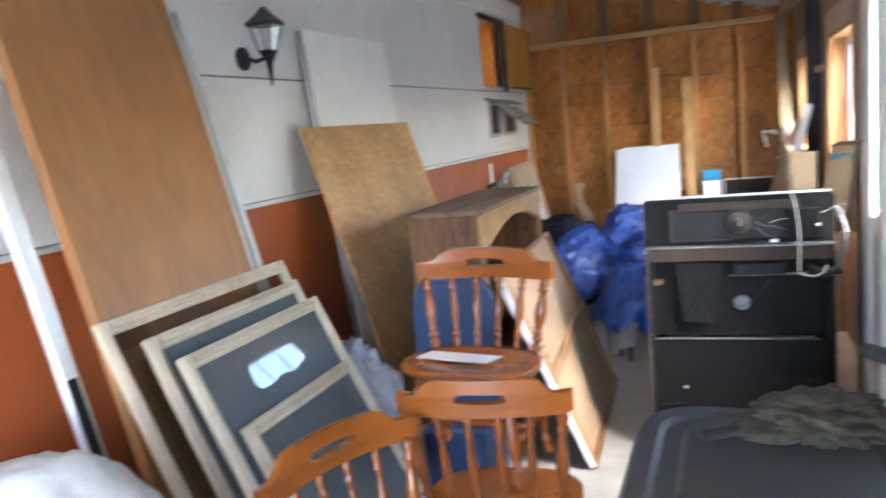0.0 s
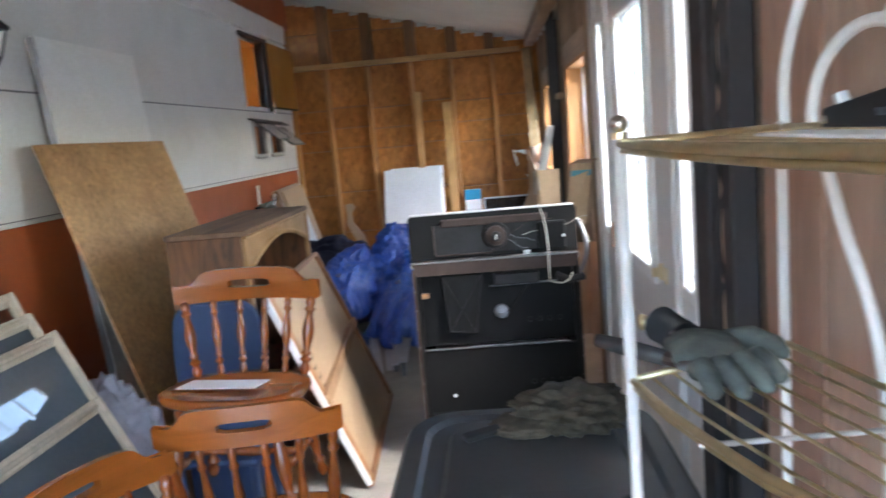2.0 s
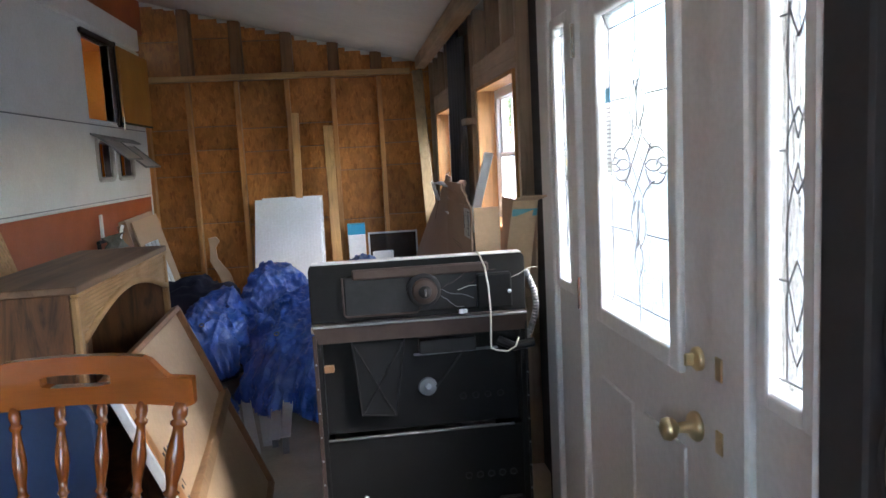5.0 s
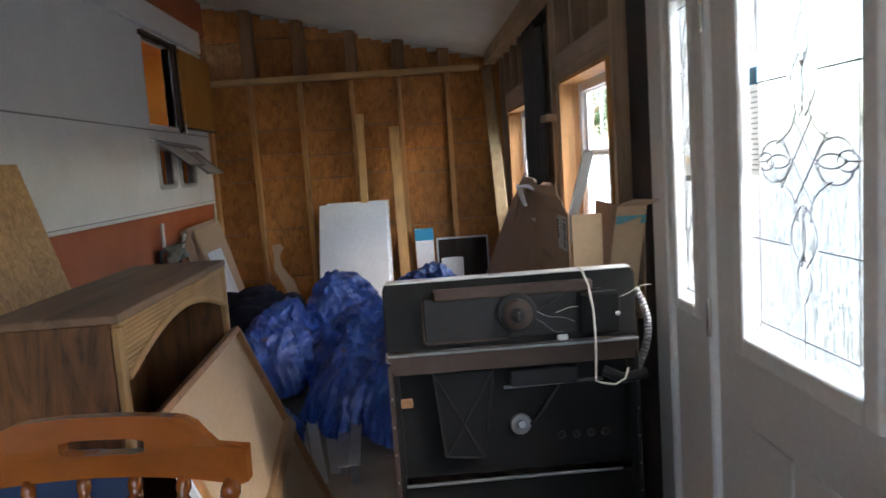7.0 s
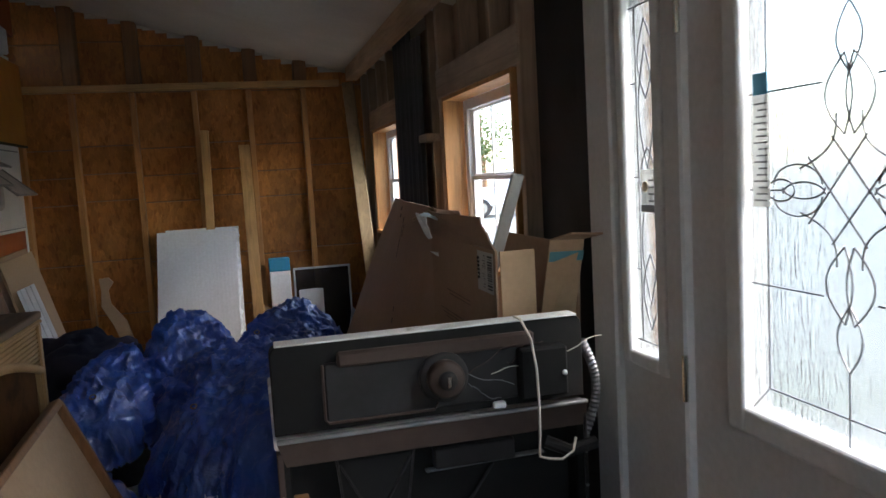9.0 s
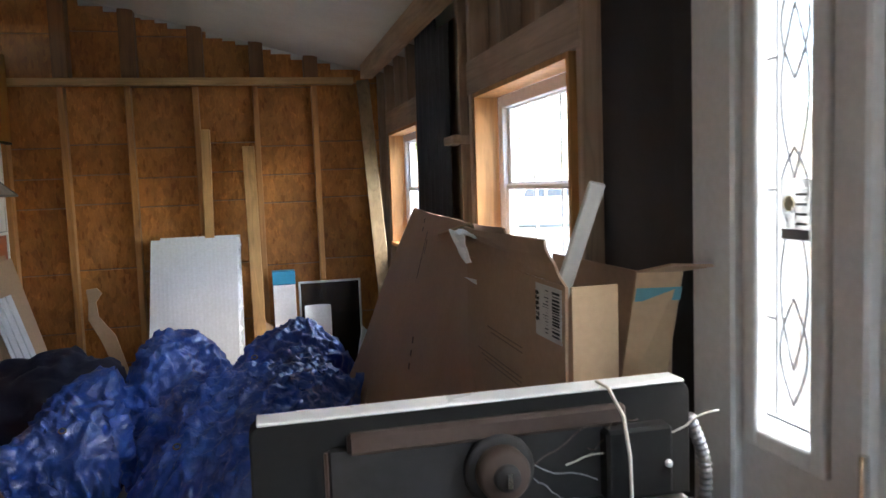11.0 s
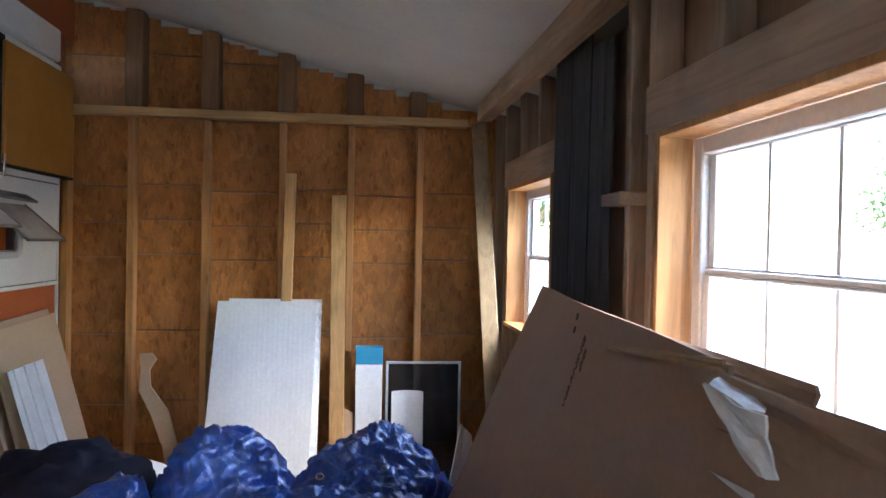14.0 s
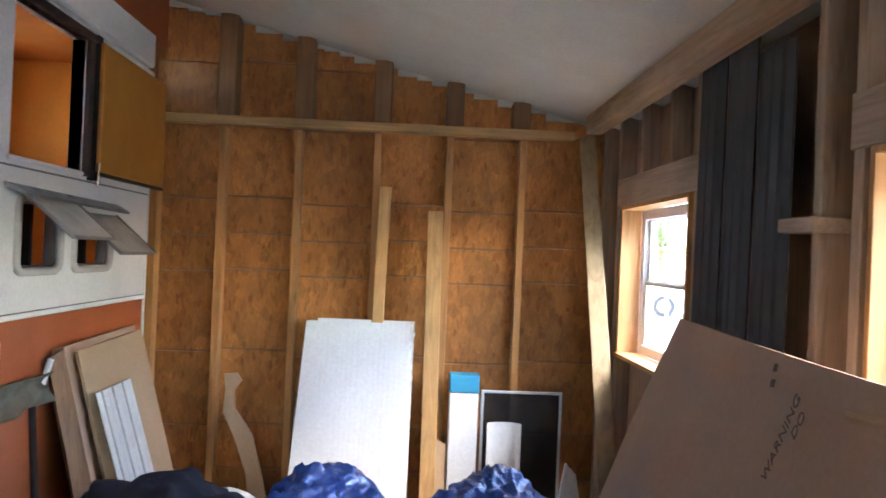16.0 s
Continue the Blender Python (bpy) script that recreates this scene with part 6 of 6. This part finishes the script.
def rounded(x0, x1, y0, y1, r, n=6):
    out = []
    for cx, cy, a0 in ((x1 - r, y1 - r, 0), (x0 + r, y1 - r, 1), (x0 + r, y0 + r, 2), (x1 - r, y0 + r, 3)):
        out += [(cx + r * math.cos((a0 + k / n) * math.pi / 2), cy + r * math.sin((a0 + k / n) * math.pi / 2)) for k in range(n + 1)]
    return out


def stack_rings(rings, cap=True):
    bm = bmesh.new()
    rs = [[bm.verts.new((x, y, z)) for x, y in o] for o, z in rings]
    for u, v in zip(rs, rs[1:]):
        for i in range(len(u)):
            bm.faces.new((u[i], u[(i + 1) % len(u)], v[(i + 1) % len(v)], v[i]))
    if cap:
        bm.faces.new(rs[0][::-1]), bm.faces.new(rs[-1])
    return bm


t = thing("storage_tote", "dark grey plastic tote with a moulded lid", "tote", pose(1.07, 1.72, 0))
R = lambda g, r=0.13: rounded(0.785 + g, 1.37 - g, 1.40 + g, 2.045 - g, max(0.02, r - g * 0.5))
part("bin", stack_rings([(R(0.09), 0.0), (R(0.035), 0.70), (R(0.03), 0.74)]), TOTE, t)
part("lid", stack_rings([(R(0.01), 0.735), (R(0.0), 0.745), (R(0.0), 0.785), (R(0.012), 0.80), (R(0.05), 0.802), (R(0.062), 0.792), (R(0.10), 0.790), (R(0.115), 0.812), (R(0.16), 0.815)]), TOTE, t, "moulded lid with a raised rim")
t = thing("cap", "worn olive camouflage cap lying on the tote lid", "cap", pose(1.12, 1.9, 0.815))
part("crown", blob((1.17, 1.89, 0.845), (0.115, 0.088, 0.046), 31, 0.30, floor=0.816, sub=5, freq=3.4), CAMO, t, "", True)
part("brim", blob((1.065, 1.86, 0.826), (0.072, 0.065, 0.016), 33, 0.25, floor=0.816, sub=4, freq=3.0), CAMO, t, "", True)
part("dark_tool", beam((0.93, 1.80, 0.825), (1.03, 1.86, 0.825), 0.03, 0.016, bevel=0.004), INK, t)

# ---------------------------------------------------------------- baker's rack
RACK = Matrix.Translation((1.029, 0.173, 1.496)) @ Matrix.Diagonal((1.12, 1.12, 1.12, 1)) @ Matrix.Translation((-1.041, -0.178, -1.504))
def rack():
    t = thing("bakers_rack", "white scrolled metal rack with brass-railed wire shelves", "rack", pose(1.37, 0.85, 0))
    INV[t] = INV[t] @ RACK
    front = [(1.200, 1.170), (1.205, 1.06), (1.211, 0.95), (1.219, 0.84), (1.232, 0.74), (1.250, 0.64), (1.280, 0.53)]
    front_low = [(1.200, 1.170), (1.219, 1.055), (1.238, 0.985), (1.267, 0.890), (1.290, 0.845), (1.318, 0.74), (1.335, 0.53)]
    back = [(1.433, 1.286), (1.452, 1.18), (1.472, 1.08), (1.492, 0.98), (1.498, 0.86), (1.500, 0.70), (1.500, 0.50)]
    for (x, y), top in ((front[0], 1.472), (back[0], 1.47), (front[-1], 1.462), (back[-1], 1.47)):
        part("post", tube([(x, y, 0.161), (x, y, top)], 0.0075, 14), RACK_WHITE, t, "", True)
        part("foot", tube([(x, y, 0.161), (x, y, 0.172)], 0.012, 12), BRASS, t)
    for x, y in front[:1]:
        part("finial", ball((x, y, 1.486), 0.011, sub=3), CHROME, t, "polished ball finial", True)
        part("finial_collar", tube([(x, y, 1.468), (x, y, 1.476)], 0.010, 14), BRASS, t)
    for z, rr in ((1.4625, 0.0052), (1.165, 0.0052), (0.80, 0.0055), (0.40, 0.0055)):
        edge = front if z > 1.4 else front_low
        part("front_rail", tube([(x, y, z) for x, y in edge], rr, 10), BRASS, t, "brass tube", True)
        if z > 1.1:
            part("front_rail", tube([(x + 0.001, y, z - 0.0085) for x, y in edge], 0.0036, 10), BRASS, t, "brass tube", True)
        part("back_rail", tube([(x, y, z) for x, y in back], 0.0046, 8), BRASS, t, "brass tube", True)
        part("end_rail", tube([(edge[0][0], edge[0][1], z), (back[0][0], back[0][1], z)], 0.0050, 8), BRASS, t, "brass tube", True)
        part("end_rail", tube([(edge[-1][0], edge[-1][1], z), (back[-1][0], back[-1][1], z)], 0.0050, 8), BRASS, t, "brass tube", True)
        for k in range(1, 8):
            u = k / 8
            part("shelf_wire", tube([(a[0] * (1 - u) + b[0] * u, a[1] * (1 - u) + b[1] * u, z - 0.004) for a, b in zip(edge, back)], 0.0021, 6), BRASS, t)
        part("shelf_bar", beam((1.232, 0.984, z - 0.009), (1.475, 1.0, z - 0.009), 0.009, 0.004), RACK_WHITE, t)
        part("shelf_bar", beam((1.272, 0.60, z - 0.009), (1.525, 0.61, z - 0.009), 0.009, 0.004), RACK_WHITE, t)
    X = lambda y: min(1.433 - 0.204 * (y - 1.286) + 0.004, 1.500)
    P = lambda pts: [(X(y), y, z) for y, z in pts]

    def smooth_path(pts, n=6):
        pts = [Vector(p) for p in pts]
        out = []
        for i in range(len(pts) - 1):
            p0, p1, p2, p3 = pts[max(i - 1, 0)], pts[i], pts[i + 1], pts[min(i + 2, len(pts) - 1)]
            for k in range(n):
                s = k / n
                out.append(0.5 * (2 * p1 + (p2 - p0) * s + (2 * p0 - 5 * p1 + 4 * p2 - p3) * s * s + (3 * p1 - p0 - 3 * p2 + p3) * s ** 3))
        return out + [pts[-1]]

    scrolls = ([(1.045, 1.46), (1.046, 1.51), (1.065, 1.552), (1.10, 1.572), (1.145, 1.572), (1.19, 1.55), (1.220, 1.51), (1.226, 1.46), (1.205, 1.42), (1.17, 1.34), (1.125, 1.25), (1.098, 1.15), (1.092, 1.05), (1.10, 0.95), (1.14, 0.84), (1.19, 0.76)],
               [(1.286, 1.46), (1.285, 1.52), (1.270, 1.575), (1.238, 1.635), (1.19, 1.69), (1.11, 1.75), (1.0, 1.79), (0.86, 1.80), (0.70, 1.78), (0.56, 1.70), (0.46, 1.58), (0.44, 1.465)],
               [(1.10, 1.572), (1.062, 1.605), (1.015, 1.636), (0.955, 1.674), (0.90, 1.73)],
               [(0.985, 1.64), (0.985, 1.70), (0.99, 1.80)],
               [(0.62, 1.47), (0.62, 1.53), (0.66, 1.585), (0.72, 1.588), (0.77, 1.55), (0.785, 1.49), (0.76, 1.40), (0.70, 1.25), (0.68, 1.10), (0.70, 0.95), (0.74, 0.80)])
    for s in scrolls:
        part("scroll", tube(smooth_path(P(s)), 0.0078, 12), RACK_WHITE, t, "", True)


rack()


def glove(label, m):
    g = thing("work_glove", label, "glove", m, local=True)
    part("palm", blob((0, 0, 0.028), (0.052, 0.075, 0.026), 41, 0.10, floor=0.0, sub=4), GLOVE, g, "", True)
    for k, (x, l, a) in enumerate(((-0.040, 0.075, -10), (-0.014, 0.088, -3), (0.014, 0.085, 4), (0.038, 0.066, 12))):
        d = Vector((math.sin(radians(a)), -math.cos(radians(a)), 0))
        p = Vector((x, -0.055, 0.024))
        part("finger", tube([p, p + d * l * 0.3 + Vector((0, 0, 0.012)), p + d * l * 0.65 + Vector((0, 0, 0.004)), p + d * l * 0.92 + Vector((0, 0, -0.006)), p + d * l + Vector((0, 0, -0.010))], [0.015, 0.0155, 0.0145, 0.012, 0.005], 12), GLOVE, g, "", True)
    part("thumb", tube([(0.045, 0.02, 0.03), (0.078, 0.0, 0.036), (0.098, -0.03, 0.028), (0.102, -0.05, 0.02)], [0.018, 0.018, 0.016, 0.007], 12), GLOVE, g, "", True)
    part("cuff", tube([(0, 0.055, 0.028), (0, 0.10, 0.032), (-0.004, 0.13, 0.036)], [0.030, 0.028, 0.030], 16, caps=False), GLOVE_CUFF, g, "dark knitted cuff", True)
    return g


DIM_PRINT = paint("worn grey print", (0.16, 0.16, 0.17), 0.7, dirt=0.1)
GLOVE_CUFF = paint("dark knitted cuff", (0.045, 0.05, 0.055), 0.9, dirt=0.3, bumps=0.6)
glove("dirty grey rubber-palmed work glove on a wire shelf", RACK @ pose(1.300, 1.205, 1.160, 2, -2, 14) @ Matrix.Diagonal((0.88, 0.86, 0.90, 1)))
t = thing("pruner", "dark-handled hand tool beside a glove", "hand tool", pose(1.24, 1.22, 1.17))
INV[t] = INV[t] @ RACK
part("grip", tube([(1.175, 1.285, 1.186), (1.21, 1.245, 1.184), (1.250, 1.20, 1.181)], [0.0095, 0.0118, 0.0105], 12), TOTE, t, "ribbed dark grip", True)
part("ferrule", tube([(1.250, 1.20, 1.181), (1.268, 1.182, 1.179)], [0.0095, 0.008], 10), RUST_METAL, t)
part("blade", blob((1.285, 1.165, 1.181), (0.030, 0.018, 0.008), 3, 0.1, sub=3), GREY_METAL, t, "", True)

t = thing("metal_case", "flat black case lettered in white on a shelf", "case", pose(1.40, 0.75, 1.463))
INV[t] = INV[t] @ RACK
turn = Matrix(((0, 1, 0, 1.352), (1, 0, 0, 0), (0, 0, 1, 0), (0, 0, 0, 1)))
part("case_body", plate([(0.975, 1.4675), (0.52, 1.4675), (0.52, 1.506), (0.70, 1.505), (0.86, 1.498), (0.972, 1.485)], 0.11, turn, 0.003), LANTERN, t)
lettering("OKLAHOMA CITY, OKLAHOMA", 0.0088, Matrix(((0, 0, -1, 1.3512), (1, 0, 0, 0.745), (0, -1, 0, 1.483), (0, 0, 0, 1))), DIM_PRINT, t)
part("small_print", box((1.3503, 0.79, 1.491), (1.3512, 0.835, 1.4932)), LABEL, t)
part("screw", tube([(1.350, 0.962, 1.475), (1.353, 0.962, 1.475)], 0.004, 10), CHROME, t)
t = thing("white_peg", "short white plastic tube on the shelf", "tube", pose(1.37, 0.96, 1.46))
INV[t] = INV[t] @ RACK
part("tube", tube([(1.40, 1.02, 1.4675), (1.395, 1.03, 1.498)], 0.007, 10), PAPER, t)
t = thing("tile_stack", "white paper slips lying on the wire shelf", "paper", pose(1.35, 0.9, 1.46))
INV[t] = INV[t] @ RACK
part("slip", box((1.30, 0.56, 1.4635), (1.345, 1.0, 1.4665), 0.001), PAPER, t)

# ---------------------------------------------------------------- ceiling edge and small finish
bm = bmesh.new()
rnd = random.Random(8)
x = -0.93
while x < 1.40:
    w = rnd.uniform(0.08, 0.2)
    z = ceil_z(x + w / 2)
    box((x, 8.06, z - rnd.uniform(0.012, 0.03)), (min(x + w, 1.44), 8.084, z + 0.02), bm=bm)
    x += w
setting("trim_ceiling_edge", bm, CEIL, "ragged white edge of the ceiling board", "trim")

# ---------------------------------------------------------------- outside
def pickup(m):
    t = thing("pickup_truck", "white pickup truck parked on the gravel", "truck", m, local=True)
    side = [(-2.7, 0.45), (2.7, 0.45), (2.75, 0.75), (2.65, 1.02), (1.55, 1.10), (0.75, 1.72), (-0.55, 1.74), (-0.85, 1.12), (-2.72, 1.10)]
    part("body", plate(side, 1.8, Matrix.Translation((0, -0.9, 0)), 0.05), ENAMEL, t)
    for s in (-0.905, 0.885):
        for out in ([(1.25, 1.13), (0.72, 1.62), (0.22, 1.64), (0.22, 1.13)], [(0.12, 1.13), (0.12, 1.64), (-0.45, 1.64), (-0.65, 1.13)]):
            part("side_glass", plate(out, 0.02, Matrix.Translation((0, s, 0))), GLASS_DARK, t)
    for x in (-1.75, 1.75):
        for y in (-0.93, 0.73):
            w = part("wheel", tube([(x, y, 0.36), (x, y + 0.2, 0.36)], 0.36, 24), INK, t)
            part("rim", tube([(x, y - 0.01 if y < 0 else y + 0.19, 0.36), (x, y if y < 0 else y + 0.21, 0.36)], 0.22, 20), CHROME, w)


pickup(pose(11.0, 29.0, -0.25, 0, 0, -20))


def tree(m, seed, hgt):
    rnd = random.Random(seed)
    t = thing("tree", "leafy green tree beyond the yard", "tree", m, "yard trees", local=True)
    bm = tube([(0, 0, 0), (0.1, 0, hgt * 0.2), (0, 0.1, hgt * 0.45), (0.1, 0.1, hgt * 0.8)], [0.22, 0.17, 0.12, 0.03], 8)
    tips = []
    for k in range(9):
        a, z = rnd.uniform(0, 6.28), hgt * rnd.uniform(0.25, 0.6)
        tip = Vector((math.cos(a), math.sin(a), 0)) * hgt * rnd.uniform(0.18, 0.34) + Vector((0, 0, z + hgt * rnd.uniform(0.1, 0.3)))
        tube([(0, 0, z), tip * 0.5 + Vector((0, 0, z * 0.5)), tip], [0.07, 0.045, 0.015], 6, bm)
        tips.append(tip)
    part("trunk", bm, FRAME_WOOD, t)
    verts, faces = [], []
    for k in range(2600):
        c = rnd.choice(tips) + Vector((rnd.gauss(0, 1), rnd.gauss(0, 1), rnd.gauss(0, 0.8))) * hgt * 0.09
        u = Vector((rnd.uniform(-1, 1), rnd.uniform(-1, 1), rnd.uniform(-1, 1))).normalized()
        v = u.orthogonal().normalized()
        s = rnd.uniform(0.08, 0.17)
        i = len(verts)
        verts += [c - u * s, c + v * s * 0.6, c + u * s, c - v * s * 0.6]
        faces.append((i, i + 1, i + 2, i + 3))
    me = bpy.data.meshes.new("crown")
    me.from_pydata([tuple(v) for v in verts], [], faces)
    me.materials.append(LEAF)
    ob = new("crown", me)
    ob.parent = t
    ob["kind"] = "stuff"


LEAF = thin("green leaves", (0.11, 0.16, 0.055), 0.4)
for k, (x, y) in enumerate(((11, 46), (16, 50), (28, 36), (34, 20), (36, 3))):
    tree(pose(x, y, -0.25, 0, 0, 50 * k), 20 + k, 6.5 + 0.7 * (k % 3))
